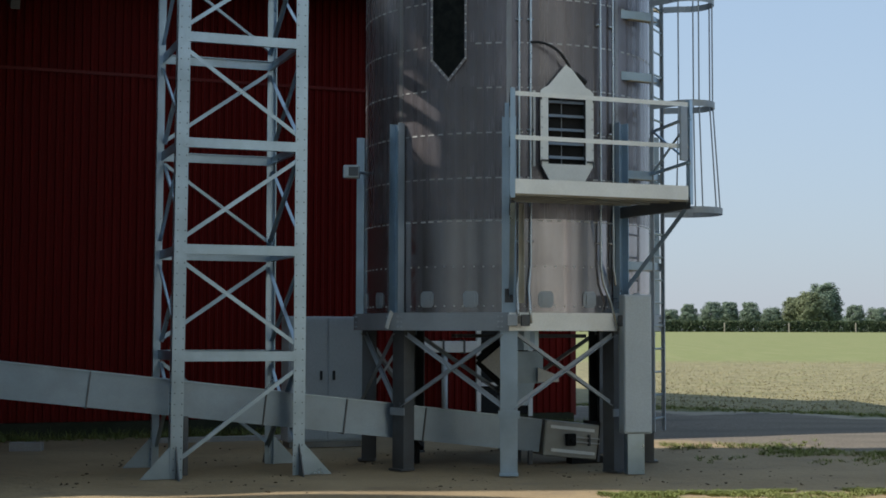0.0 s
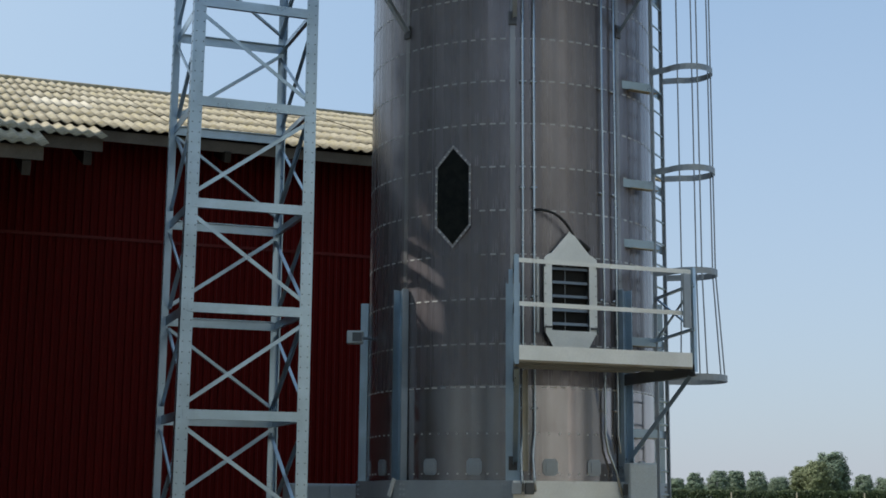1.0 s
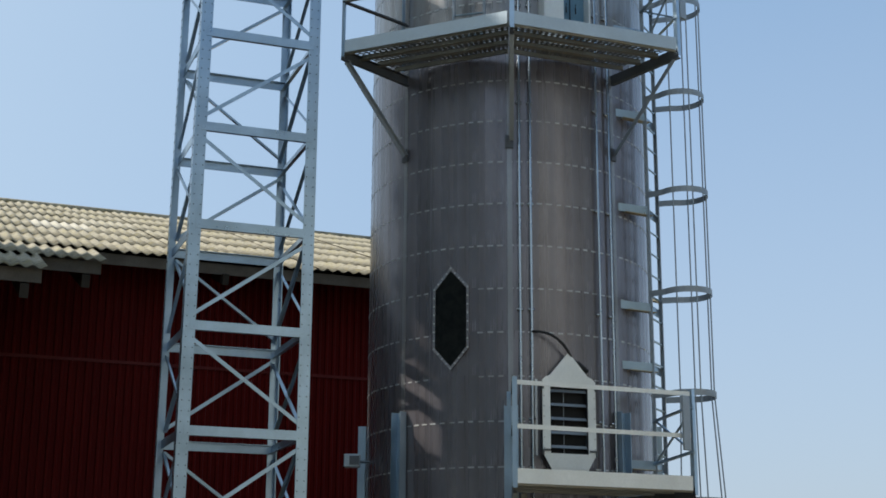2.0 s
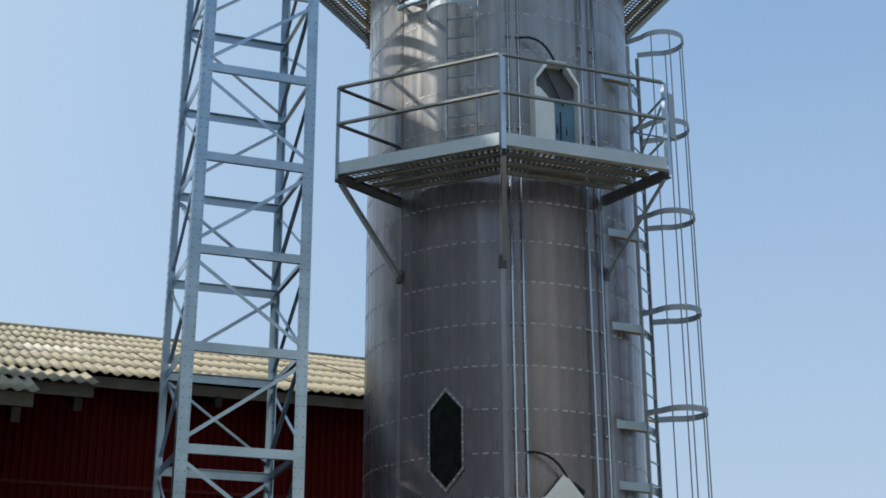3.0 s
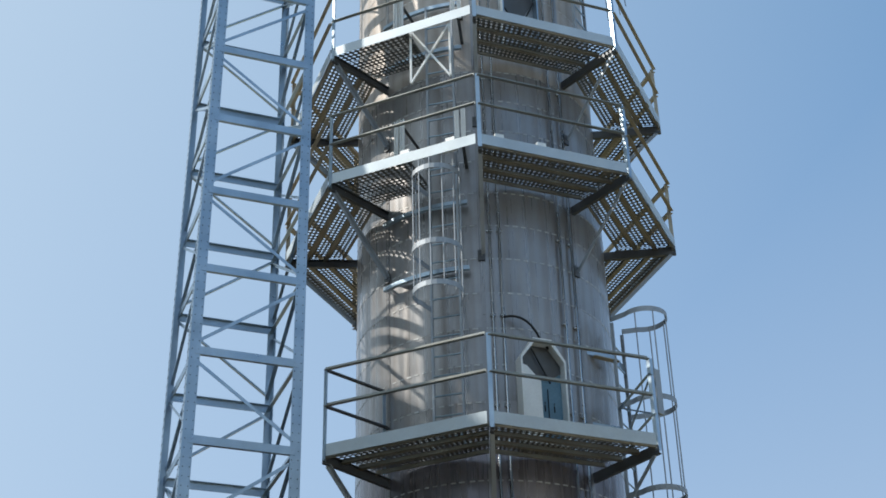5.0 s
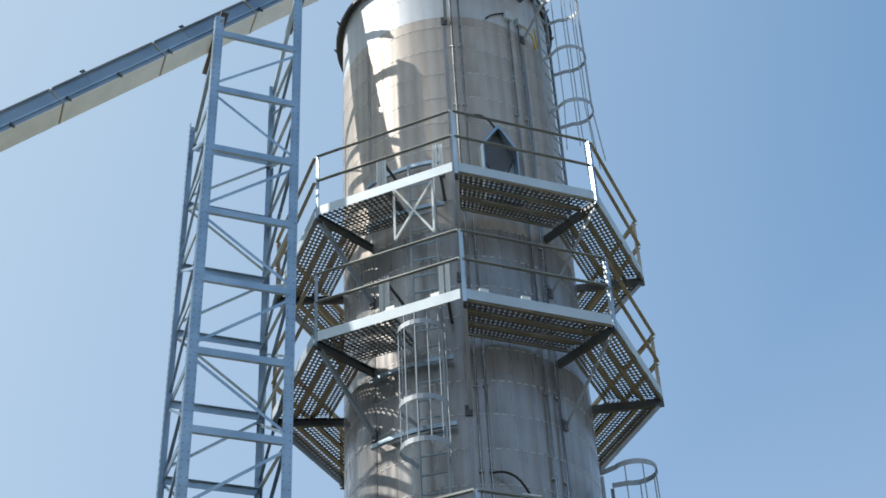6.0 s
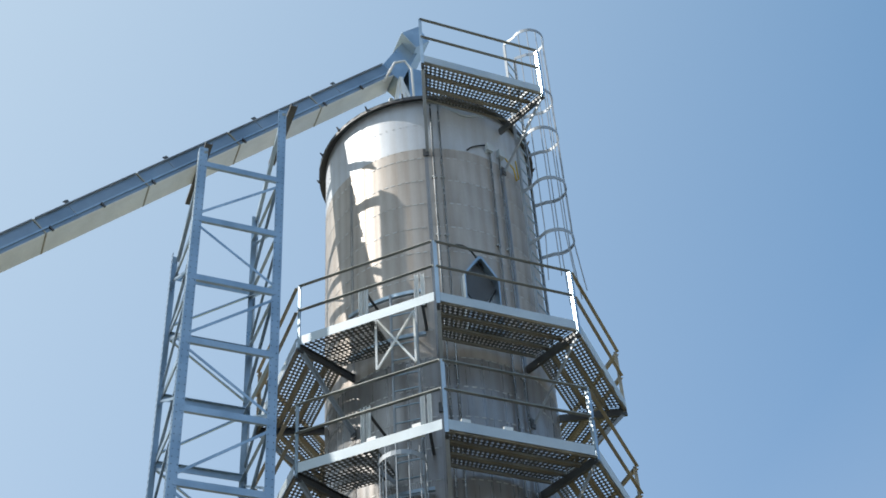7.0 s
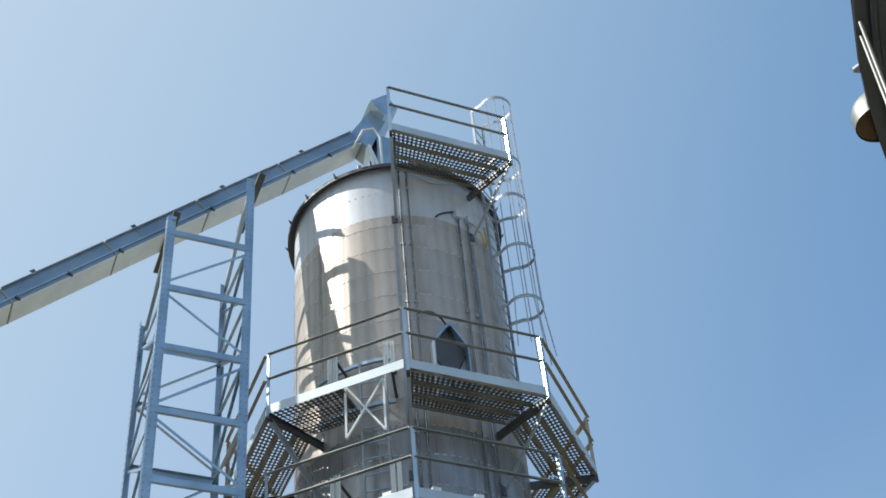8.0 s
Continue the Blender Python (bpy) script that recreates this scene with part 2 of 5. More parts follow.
def add_profile(bm, p, q, outline, side=(0, 0, 1)):
    """A bar from p to q with a closed cross-section given as (y, z) pairs."""
    m, l = along(p, q, side), (Vector(q) - Vector(p)).length
    a = [bm.verts.new(m @ Vector((0, y, z))) for y, z in outline]
    b = [bm.verts.new(m @ Vector((l, y, z))) for y, z in outline]
    n = len(a)
    for i in range(n):
        bm.faces.new((a[i], a[(i + 1) % n], b[(i + 1) % n], b[i]))
    bm.faces.new(a[::-1]); bm.faces.new(b)


def flat(w, h):
    return ((-w / 2, -h / 2), (w / 2, -h / 2), (w / 2, h / 2), (-w / 2, h / 2))


def angle(a, t=0.008, sy=1, sz=1):
    o = [(0, 0), (a, 0), (a, t), (t, t), (t, a), (0, a)]
    return [(y * sy, z * sz) for y, z in (o if sy * sz > 0 else o[::-1])]


def channel(w, h, t=0.009):
    """A channel whose web lies in the plane z = 0 and whose flanges point to +z."""
    return [(-w / 2, 0), (w / 2, 0), (w / 2, h), (w / 2 - t, h), (w / 2 - t, t), (-w / 2 + t, t), (-w / 2 + t, h), (-w / 2, h)]


def add_tube(bm, points, r, n=8, closed=False):
    pts = [Vector(p) for p in points]
    rings = []
    for i, p in enumerate(pts):
        a = pts[i - 1] if i else (pts[-1] if closed else p)
        b = pts[(i + 1) % len(pts)] if i < len(pts) - 1 or closed else p
        m = along(p, p + (b - a), (0.13, 0.31, 0.94))
        rings.append([bm.verts.new(m @ Vector((0, r * math.cos(k * math.tau / n), r * math.sin(k * math.tau / n)))) for k in range(n)])
    last = len(rings) if closed else len(rings) - 1
    for i in range(last):
        u, v = rings[i], rings[(i + 1) % len(rings)]
        for k in range(n):
            bm.faces.new((u[k], u[(k + 1) % n], v[(k + 1) % n], v[k]))
    if not closed:
        bm.faces.new(rings[0][::-1]); bm.faces.new(rings[-1])


def add_strip(bm, points, widths, up, t=0.006):
    """A flat bar bent along points: widths along up, thickness t."""
    pts = [Vector(p) for p in points]
    up = Vector(up)
    rows = []
    for i, p in enumerate(pts):
        d = (pts[min(i + 1, len(pts) - 1)] - pts[max(i - 1, 0)]).normalized()
        o = d.cross(up).normalized() * t / 2
        rows.append([bm.verts.new(p + o * a + up * widths / 2 * b) for a, b in ((1, 1), (1, -1), (-1, -1), (-1, 1))])
    for u, v in zip(rows, rows[1:]):
        for k in range(4):
            bm.faces.new((u[k], u[(k + 1) % 4], v[(k + 1) % 4], v[k]))
    bm.faces.new(rows[0][::-1]); bm.faces.new(rows[-1])


def slab(bm, corners, depth):
    """A plate: the corners of one face, and the way to the other."""
    d = Vector(depth)
    a = [bm.verts.new(Vector(c)) for c in corners]
    b = [bm.verts.new(Vector(c) + d) for c in corners]
    n = len(a)
    bm.faces.new(a); bm.faces.new(b[::-1])
    for i in range(n):
        bm.faces.new((a[(i + 1) % n], a[i], b[i], b[(i + 1) % n]))


def finish(bm, mat, name="part", smooth=False, bevel=0.0):
    if bevel:
        bmesh.ops.bevel(bm, geom=bm.edges[:], offset=bevel, segments=1, affect="EDGES")
    bmesh.ops.recalc_face_normals(bm, faces=bm.faces[:])
    me = bpy.data.meshes.new(name)
    bm.to_mesh(me)
    bm.free()
    me.materials.append(mat)
    if smooth:
        me.shade_smooth()
    return me


def thing(name, at, label, category, group="", kind=""):
    ob = new(name)
    ob.empty_display_size = 0.2
    ob.matrix_basis = Matrix.Translation(at)
    return tagged(ob, label, category, group, kind)


def total(ob):
    m = ob.matrix_basis
    return total(ob.parent) @ ob.matrix_parent_inverse @ m if ob.parent else m


def piece(name, mesh, parent, m=None, label=""):
    """A child that shows a mesh at the world pose m."""
    ob = new(name, mesh)
    ob.parent = parent
    ob.matrix_parent_inverse = total(parent).inverted()
    ob.matrix_basis = m or Matrix()
    return tagged(ob, label)


def part(name, bm, mat, parent, label="", smooth=False, bevel=0.0):
    return piece(name, finish(bm, mat, name, smooth, bevel), parent, None, label)


def bar(name, parent, p, q, outline, mat, side=(0, 0, 1), label=""):
    bm = bmesh.new()
    add_profile(bm, p, q, outline, side)
    return part(name, bm, mat, parent, label)


def single(name, bm, mat, label, category, group="", kind="", smooth=False, bevel=0.0):
    return tagged(new(name, finish(bm, mat, name, smooth, bevel)), label, category, group, kind)


# ---- ground ----
def build_ground():
    bm = bmesh.new()
    xs = [-3000, -300, -60] + [-24 + 1.0 * i for i in range(49)] + [60, 300, 3000]
    ys = [-3000, -200, -40] + [-6 + 1.0 * i for i in range(50)] + [60, 90, 140, 220, 250, 400, 900, 4000]
    grid = []
    for y in ys:
        row = []
        for x in xs:
            near = max(0.0, 1 - max(abs(x), abs(y - 18)) / 24)
            z = near * 0.03 * (noise.noise((x * 0.5, y * 0.5, 0)) - 0.3)
            z += 0.0079 * min(max(y - 60, 0), 190)      # the land rises a little to the far hedge
            row.append(bm.verts.new((x, y, z)))
        grid.append(row)
    for a, b in zip(grid, grid[1:]):
        for i in range(len(a) - 1):
            bm.faces.new((a[i], a[i + 1], b[i + 1], b[i]))
    single("ground", bm, GROUND, "sandy yard with a gravel lane, stubble field and green crop beyond", "ground", kind="structure", smooth=True)


build_ground()

# ---- barn ----
BARN_TURN = radians(21.0)
BU, BN = Vector((math.cos(BARN_TURN), math.sin(BARN_TURN), 0)), Vector((-math.sin(BARN_TURN), math.cos(BARN_TURN), 0))
BARN = Vector((-4.18, 22.47, 0))    # a point at the foot of the front wall
LEFT_END, RIGHT_END = -14.0, 6.9  # along the wall
S_ONE, S_TWO, S_THREE = -1.68, -2.62, -3.95      # where the canopy rows begin
SEAM, WALL_TOP_Z, EAVE_Z, PITCH = 5.66, 7.36, 7.22, radians(19.0)


def rib_sheet(width, height):
    """One trapezoidal wall sheet: ribs of 32 mm every 125 mm."""
    bm = bmesh.new()
    line, step, x = [], 0.125, 0.0
    while x < width - 0.01:
        for dx, dy in ((0.0, 0.0), (0.062, 0.0), (0.075, -0.028), (0.112, -0.028), (0.125, 0.0)):
            if not line or line[-1] != (x + dx, dy):
                line.append((x + dx, dy))
        x += step
    lo = [bm.verts.new((a, b, 0)) for a, b in line]
    hi = [bm.verts.new((a, b, height)) for a, b in line]
    for i in range(len(line) - 1):
        if line[i] != line[i + 1]:
            bm.faces.new((lo[i], lo[i + 1], hi[i + 1], hi[i]))
    r = bmesh.ops.extrude_face_region(bm, geom=bm.faces[:])
    bmesh.ops.translate(bm, vec=(0, 0.004, 0), verts=[v for v in r["geom"] if isinstance(v, bmesh.types.BMVert)])
    return finish(bm, RED_SHEET, "wall_sheet")


def build_barn():
    barn = thing("wall_barn", BARN, "barn wall clad in dark red ribbed steel sheets", "barn wall", kind="structure")
    turn = Matrix.Rotation(BARN_TURN, 4, "Z")
    bm = bmesh.new()
    mid = BARN + BU * (LEFT_END + RIGHT_END) / 2
    slope_run = 10.2
    # shell behind the sheets, and the gable end
    add_box(bm, Matrix.Translation(mid + BN * 0.14 + Vector((0, 0, WALL_TOP_Z / 2))) @ turn, RIGHT_END - LEFT_END, 0.2, WALL_TOP_Z)
    part("wall_core", bm, TIMBER, barn)
    end = BARN + BU * RIGHT_END
    bm = bmesh.new()
    rise = math.tan(PITCH)
    slab(bm, [end + BN * 0.05, end + BN * slope_run * 2, end + BN * slope_run * 2 + Vector((0, 0, WALL_TOP_Z)), end + BN * slope_run + Vector((0, 0, WALL_TOP_Z + slope_run * rise)), end + BN * 0.05 + Vector((0, 0, WALL_TOP_Z))], -BU * 0.2)
    part("gable_wall", bm, RED_SHEET, barn)
    lower, upper = rib_sheet(1.0, SEAM - 0.25), rib_sheet(1.0, WALL_TOP_Z - SEAM)
    n = int((RIGHT_END - LEFT_END) / 1.0)
    for i in range(n + 1):
        s = min(LEFT_END + i, RIGHT_END - 1.0)
        piece("wall_sheet", lower, barn, Matrix.Translation(BARN + BU * s + Vector((0, 0, 0.25))) @ turn)
        piece("wall_sheet", upper, barn, Matrix.Translation(BARN + BU * s + BN * -0.012 + Vector((0, 0, SEAM))) @ turn)
    a, b = BARN + BU * LEFT_END, BARN + BU * RIGHT_END
    bar("seam_flashing", barn, a - BN * 0.035 + Vector((0, 0, SEAM)), b - BN * 0.035 + Vector((0, 0, SEAM)), flat(0.02, 0.05), RED_DARK)
    bar("corner_trim", barn, b - BN * 0.04 + Vector((0, 0, 0.2)), b - BN * 0.04 + Vector((0, 0, WALL_TOP_Z)), flat(0.10, 0.05), RED_DARK, BN)
    bar("plinth", barn, a - BN * 0.02 + Vector((0, 0, 0.11)), b - BN * 0.02 + Vector((0, 0, 0.11)), flat(0.12, 0.26), PLINTH_SHADE)

    roof = thing("roof_barn", BARN + Vector((0, 0, EAVE_Z)), "old corrugated fibre cement barn roof with yellow lichen", "roof", kind="structure")
    up = BN * math.cos(PITCH) + Vector((0, 0, math.sin(PITCH)))
    nor = up.cross(BU) * -1
    face = Matrix((BU, up, nor)).transposed().to_4x4()

    def sheet(length, mat):
        bm = bmesh.new()
        seg, w = 36, 1.062
        rows = []
        for y in (0, length):
            for dz in (0.0, -0.007):
                rows.append([bm.verts.new((w * i / seg, y, 0.021 * math.cos(math.tau * (w * i / seg) / 0.177) + dz)) for i in range(seg + 1)])
        for r0, r1 in ((0, 2), (3, 1), (1, 0), (2, 3)):
            for i in range(seg):
                bm.faces.new((rows[r0][i], rows[r0][i + 1], rows[r1][i + 1], rows[r1][i]))
        return finish(bm, mat, "roof_sheet", True)

    old, pale = sheet(1.96, ROOFING), sheet(1.96, ROOFING_NEW)
    eave = BARN - BN * 0.95 + Vector((0, 0, EAVE_Z))
    rows, cols = 6, int((RIGHT_END + 0.4 - LEFT_END) / 1.0)
    rng = random.Random(3)
    for j in range(rows):
        for i in range(cols + 1):
            s = LEFT_END + i * 1.062 * 0.997
            if s > RIGHT_END + 0.3:
                continue
            place = eave + BU * s + up * (j * 1.83) + nor * (0.012 * (i % 2) + rng.uniform(0, 0.008))
            m = Matrix.Translation(place) @ face @ pose(0, 0, 0, -0.35, rng.uniform(-0.2, 0.2), 0)
            piece("roof_sheet", old, roof, m)
    # a canopy of one and then two rows at the far end of the eave, in paler sheets; a third, unseen, is added to shade
    # the wall
    for row, stop in ((1, S_ONE), (2, S_TWO), (3, S_THREE)):
        for i in range(16):
            s = stop - 1.062 * 0.997 * (i + 1)
            if s < LEFT_END:
                break
            m = Matrix.Translation(eave + BU * s - up * 1.83 * row + nor * (0.012 * (i % 2))) @ face @ pose(0, 0, 0, -0.6, 0, 0)
            piece("roof_sheet", old if (i + row) % 3 else pale, roof, m)
    for row, a, b in ((1, S_TWO - 0.3, S_ONE), (2, S_THREE - 0.3, S_TWO), (3, LEFT_END, S_THREE)):
        q = eave - up * (1.83 * row - 0.08) - nor * 0.13
        bar("canopy_fascia", roof, q + BU * a, q + BU * (b - 0.05), flat(0.035, 0.18), FASCIA)
        low = eave - up * (1.83 * row - 0.1) - nor * 0.18
        bm = bmesh.new()
        slab(bm, [low + BU * LEFT_END, low + BU * (b - 0.1), low + BU * (b - 0.1) + up * 1.9, low + BU * LEFT_END + up * 1.9], -nor * 0.03)
        part("canopy_boarding", bm, TIMBER, roof)
        for s in (b - 0.25, b - 2.6, b - 5.0):
            q = eave + BU * s - up * (1.83 * row + 0.02) - nor * 0.32
            bar("canopy_rafter", roof, q, q + up * 2.2, flat(0.11, 0.18), TIMBER, nor)
    bm = bmesh.new()
    back = BN * math.cos(PITCH) - Vector((0, 0, math.sin(PITCH)))
    top = eave + up * (rows * 1.83 + 0.1)
    slab(bm, [top + BU * LEFT_END, top + BU * (RIGHT_END + 0.3), top + BU * (RIGHT_END + 0.3) + back * 11, top + BU * LEFT_END + back * 11], (0, 0, -0.03))
    part("back_slope", bm, ROOFING, roof)
    bm = bmesh.new()
    add_tube(bm, [top + BU * LEFT_END - Vector((0, 0, 0.02)), top + BU * (RIGHT_END + 0.3) - Vector((0, 0, 0.02))], 0.09, 10)
    part("ridge_cap", bm, ROOFING, roof, smooth=True)
    # boards under the roof close it against the sky
    bm = bmesh.new()
    low = eave - nor * 0.16 + up * 0.1
    slab(bm, [low + BU * LEFT_END, low + BU * (RIGHT_END + 0.2), low + BU * (RIGHT_END + 0.2) + up * 10.8, low + BU * LEFT_END + up * 10.8], -nor * 0.03)
    part("roof_boarding", bm, TIMBER, roof)
    bar("fascia_board", roof, eave + BU * LEFT_END - nor * 0.14 + up * 0.05, eave + BU * (RIGHT_END + 0.25) - nor * 0.14 + up * 0.05, flat(0.035, 0.17), FASCIA)
    for s in (-12.5, -9.6, -6.7, -3.95, -2.32, 0.4, 3.3, 5.9):
        q = eave + BU * s - nor * 0.28
        bar("rafter_tail", roof, q - up * 0.12, q + up * 1.1, flat(0.09, 0.17), TIMBER, nor)
    # added side wall out of view, which keeps light off the barn front
    root = BARN - BU * 4.3 - BN * 0.1
    wing = thing("wall_shade", root, "unseen dark red side wall added to darken the barn front", "barn wall", kind="structure")
    bm = bmesh.new()
    slab(bm, [root, root - BN * 5.6, root - BN * 5.6 + Vector((0, 0, 5.0)), root + Vector((0, 0, 6.4))], -BU * 0.18)
    part("wing_panel", bm, RED_SHEET, wing)
    # white-framed opening in the wall behind the dryer, and a pale hung-up pipe
    door = thing("barn_doorway", BARN + BU * 5.0, "dark barn doorway with a white painted frame", "doorway", kind="structure")
    spot = lambda x, z: BARN + BU * ((x - BARN.x) / BU.x) - BN * 0.075 + Vector((0, 0, z))
    bm = bmesh.new()
    # a black plate on the wall stands for the doorway's unlit inside
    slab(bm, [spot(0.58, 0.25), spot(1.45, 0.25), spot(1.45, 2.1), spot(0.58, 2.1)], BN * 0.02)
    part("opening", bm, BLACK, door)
    for x in (0.58, 1.48):
        bar("jamb", door, spot(x, 0.2), spot(x, 2.15), flat(0.075, 0.06), WHITE, BN)
    for z in (0.75, 2.15):
        bar("cross_rail", door, spot(0.58, z), spot(1.48, z), flat(0.06, 0.06), WHITE, BN)
    pipe = thing("wall_duct", spot(-0.3, 1.4), "pale grey duct and downpipe on the barn wall", "duct")
    bm = bmesh.new()
    add_profile(bm, spot(-0.45, 1.39) - BN * 0.12, spot(0.50, 1.39) - BN * 0.12, flat(0.16, 0.19), (0, 0, 1))
    part("duct", bm, WHITE, pipe, bevel=0.01)
    for x in (-0.1, 0.25):
        bm = bmesh.new()
        add_profile(bm, spot(x, 1.39) - BN * 0.12, spot(x + 0.03, 1.39) - BN * 0.12, flat(0.19, 0.23), (0, 0, 1))
        part("strap", bm, DARK_STEEL, pipe)
    bm = bmesh.new()
    add_tube(bm, [spot(-0.03, 0.1) - BN * 0.1, spot(-0.03, 1.3) - BN * 0.1], 0.055, 10)
    part("downpipe", bm, CABINET, pipe, smooth=True)


build_barn()

# ---- grain dryer ----
CX, CY, R = 0.83, 18.28, 1.83
PHI, RHO = -2.0, 2.93              # turn of the octagon, and its corners' distance from the axis
FOOT, TOP_Z = 1.87, 20.2


def polar(ang, r, z):
    a = radians(ang)
    return Vector((CX + r * math.sin(a), CY - r * math.cos(a), z))


def outward(ang):
    return Vector((math.sin(radians(ang)), -math.cos(radians(ang)), 0))


def sideways(ang):
    return Vector((math.cos(radians(ang)), math.sin(radians(ang)), 0))


def at_wall(ang, r, z):
    """The pose on the wall: x to the right along it, y into it, z up."""
    m = Matrix((sideways(ang), -outward(ang), Vector((0, 0, 1)))).transposed().to_4x4()
    m.translation = polar(ang, r, z)
    return m


def corner(k):
    return PHI + 45 * k


def curved_sheet(height, mat, r=R, width=45.0, lap=0.6):
    """One curved wall sheet of 6 mm that laps over its neighbours."""
    bm = bmesh.new()
    n = 12
    spot = lambda i, rr, z: (rr * math.sin(radians(-lap + (width + 2 * lap) * i / n)), -rr * math.cos(radians(-lap + (width + 2 * lap) * i / n)), z)
    z1 = height + 0.02
    rim = [[bm.verts.new(spot(i, rr, z)) for i in range(n + 1)] for rr, z in ((r, 0), (r + 0.003, z1), (r - 0.003, z1), (r - 0.006, 0))]
    for a, b in zip(rim, rim[1:] + rim[:1]):
        for i in range(n):
            bm.faces.new((a[i], a[i + 1], b[i + 1], b[i]))
    for row in rim:
        for i in range(n):
            bm.edges.get((row[i], row[i + 1])).smooth = False
    return finish(bm, mat, "wall_sheet", True)


RING0, RING = 3.447, 0.5285


def build_dryer():
    d = thing("grain_dryer", (CX, CY, 0), "tall round galvanised steel grain dryer tower on eight legs", "grain dryer")
    turn = lambda ang, z: Matrix.Translation((CX, CY, z)) @ Matrix.Rotation(radians(ang), 4, "Z")
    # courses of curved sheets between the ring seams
    # the sheets' zinc is darkest just above the foot and lighter in steps upwards
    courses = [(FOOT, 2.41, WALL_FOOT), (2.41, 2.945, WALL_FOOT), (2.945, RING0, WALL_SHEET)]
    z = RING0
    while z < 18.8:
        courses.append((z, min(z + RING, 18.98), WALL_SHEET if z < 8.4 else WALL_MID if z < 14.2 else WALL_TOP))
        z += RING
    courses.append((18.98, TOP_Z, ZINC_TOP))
    cache = {}
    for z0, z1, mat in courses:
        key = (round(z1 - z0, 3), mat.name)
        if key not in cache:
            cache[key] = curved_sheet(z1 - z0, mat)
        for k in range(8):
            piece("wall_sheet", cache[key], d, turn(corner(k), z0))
    # bolted lips of the ring seams
    heights = [(2.945, 0.5)] + [(z0, 0.5) for z0, z1, mat in courses[3:-1]] + [(2.41, 0), (FOOT + 0.08, 0), (19.0, 0), (19.6, 0)]
    cube = [(x, y, z) for x in (-0.5, 0.5) for y in (-0.5, 0.5) for z in (-0.5, 0.5)]
    quads = ((0, 1, 3, 2), (4, 6, 7, 5), (0, 4, 5, 1), (2, 3, 7, 6), (0, 2, 6, 4), (1, 5, 7, 3))
    verts, faces = [], []
    rng = random.Random(8)
    for z0, shift in heights:
        for i in range(96):
            a = 3.75 * (i + shift) + rng.uniform(-0.25, 0.25)
            if abs(a - 360 - PHI + 22.6) < 9 and 4.5 < z0 < 5.95 or abs(a - PHI - 21.8) < 11 and (3.3 < z0 < 4.8 or 8.6 < z0 < 10.2 or 15 < z0 < 16.5):
                continue
            size = (rng.uniform(0.058, 0.078), 0.007, rng.uniform(0.012, 0.019)) if shift else (0.018, 0.008, 0.018)
            m = Matrix.Translation((CX, CY, z0 + rng.uniform(-0.002, 0.002))) @ Matrix.Rotation(radians(a), 4, "Z") @ Matrix.Translation((0, -R - 0.0035, 0))
            n = len(verts)
            verts += [m @ Vector((x * size[0], y * size[1], z * size[2])) for x, y, z in cube]
            faces += [tuple(n + k for k in q) for q in quads]
    me = bpy.data.meshes.new("seam_bolts")
    me.from_pydata(verts, [], faces)
    me.materials.append(BOLT)
    tagged(piece("seam_bolts", me, d), kind="stuff")
    # standing seams
    bm = bmesh.new()
    add_box(bm, Matrix.Translation((0, -R - 0.004, 8.45)), 0.06, 0.008, 16.9)
    for i in range(150):
        add_box(bm, Matrix.Translation((0, -R - 0.0095, 0.1 + 0.112 * i)), 0.02, 0.007, 0.02)
    seam = finish(bm, WALL_MID, "standing_seam")
    for k in range(8):
        piece("standing_seam", seam, d, turn(corner(k), 1.92))
    # legs, ring beam, bracing and the stiffeners above the beam
    for k in range(8):
        a = corner(k)
        bm = bmesh.new()
        p = polar(a, 1.86, 0)
        o, s = outward(a), sideways(a)
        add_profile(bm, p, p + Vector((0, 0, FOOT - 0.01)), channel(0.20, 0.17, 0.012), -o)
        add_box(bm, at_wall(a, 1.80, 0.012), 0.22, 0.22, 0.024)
        # only the front leg is light; the others hold their shade in dark steel
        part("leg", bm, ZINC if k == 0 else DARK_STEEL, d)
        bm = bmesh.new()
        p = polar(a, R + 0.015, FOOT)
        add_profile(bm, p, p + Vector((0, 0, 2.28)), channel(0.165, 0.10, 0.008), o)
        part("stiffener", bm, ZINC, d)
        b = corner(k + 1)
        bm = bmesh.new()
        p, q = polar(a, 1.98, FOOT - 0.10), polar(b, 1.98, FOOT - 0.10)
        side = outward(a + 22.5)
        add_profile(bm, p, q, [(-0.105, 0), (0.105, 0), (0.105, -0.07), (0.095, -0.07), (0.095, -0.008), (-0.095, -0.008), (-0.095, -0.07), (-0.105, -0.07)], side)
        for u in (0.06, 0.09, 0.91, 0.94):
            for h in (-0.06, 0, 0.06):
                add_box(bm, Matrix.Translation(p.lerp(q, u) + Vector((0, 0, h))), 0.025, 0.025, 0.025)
        # the beam facing front right is coloured bright for the light it catches
        part("ring_beam", bm, ZINC_NEW_LIT if k == 0 else CAGE, d, "ring beam coloured bright for the light on it" if k == 0 else "")
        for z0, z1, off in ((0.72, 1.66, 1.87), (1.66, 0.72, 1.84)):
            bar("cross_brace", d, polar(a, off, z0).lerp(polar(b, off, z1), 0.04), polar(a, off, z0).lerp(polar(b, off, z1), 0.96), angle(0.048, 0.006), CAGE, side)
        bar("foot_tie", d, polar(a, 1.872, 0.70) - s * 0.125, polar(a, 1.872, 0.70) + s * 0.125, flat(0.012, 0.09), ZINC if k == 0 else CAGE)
    bm = bmesh.new()
    add_ring(bm, 0.02, 1.80, FOOT - 0.02, FOOT)
    part("bottom_plate", bm, DARK_STEEL, d)
    # bolted cover plates low on the wall
    bm = bmesh.new()
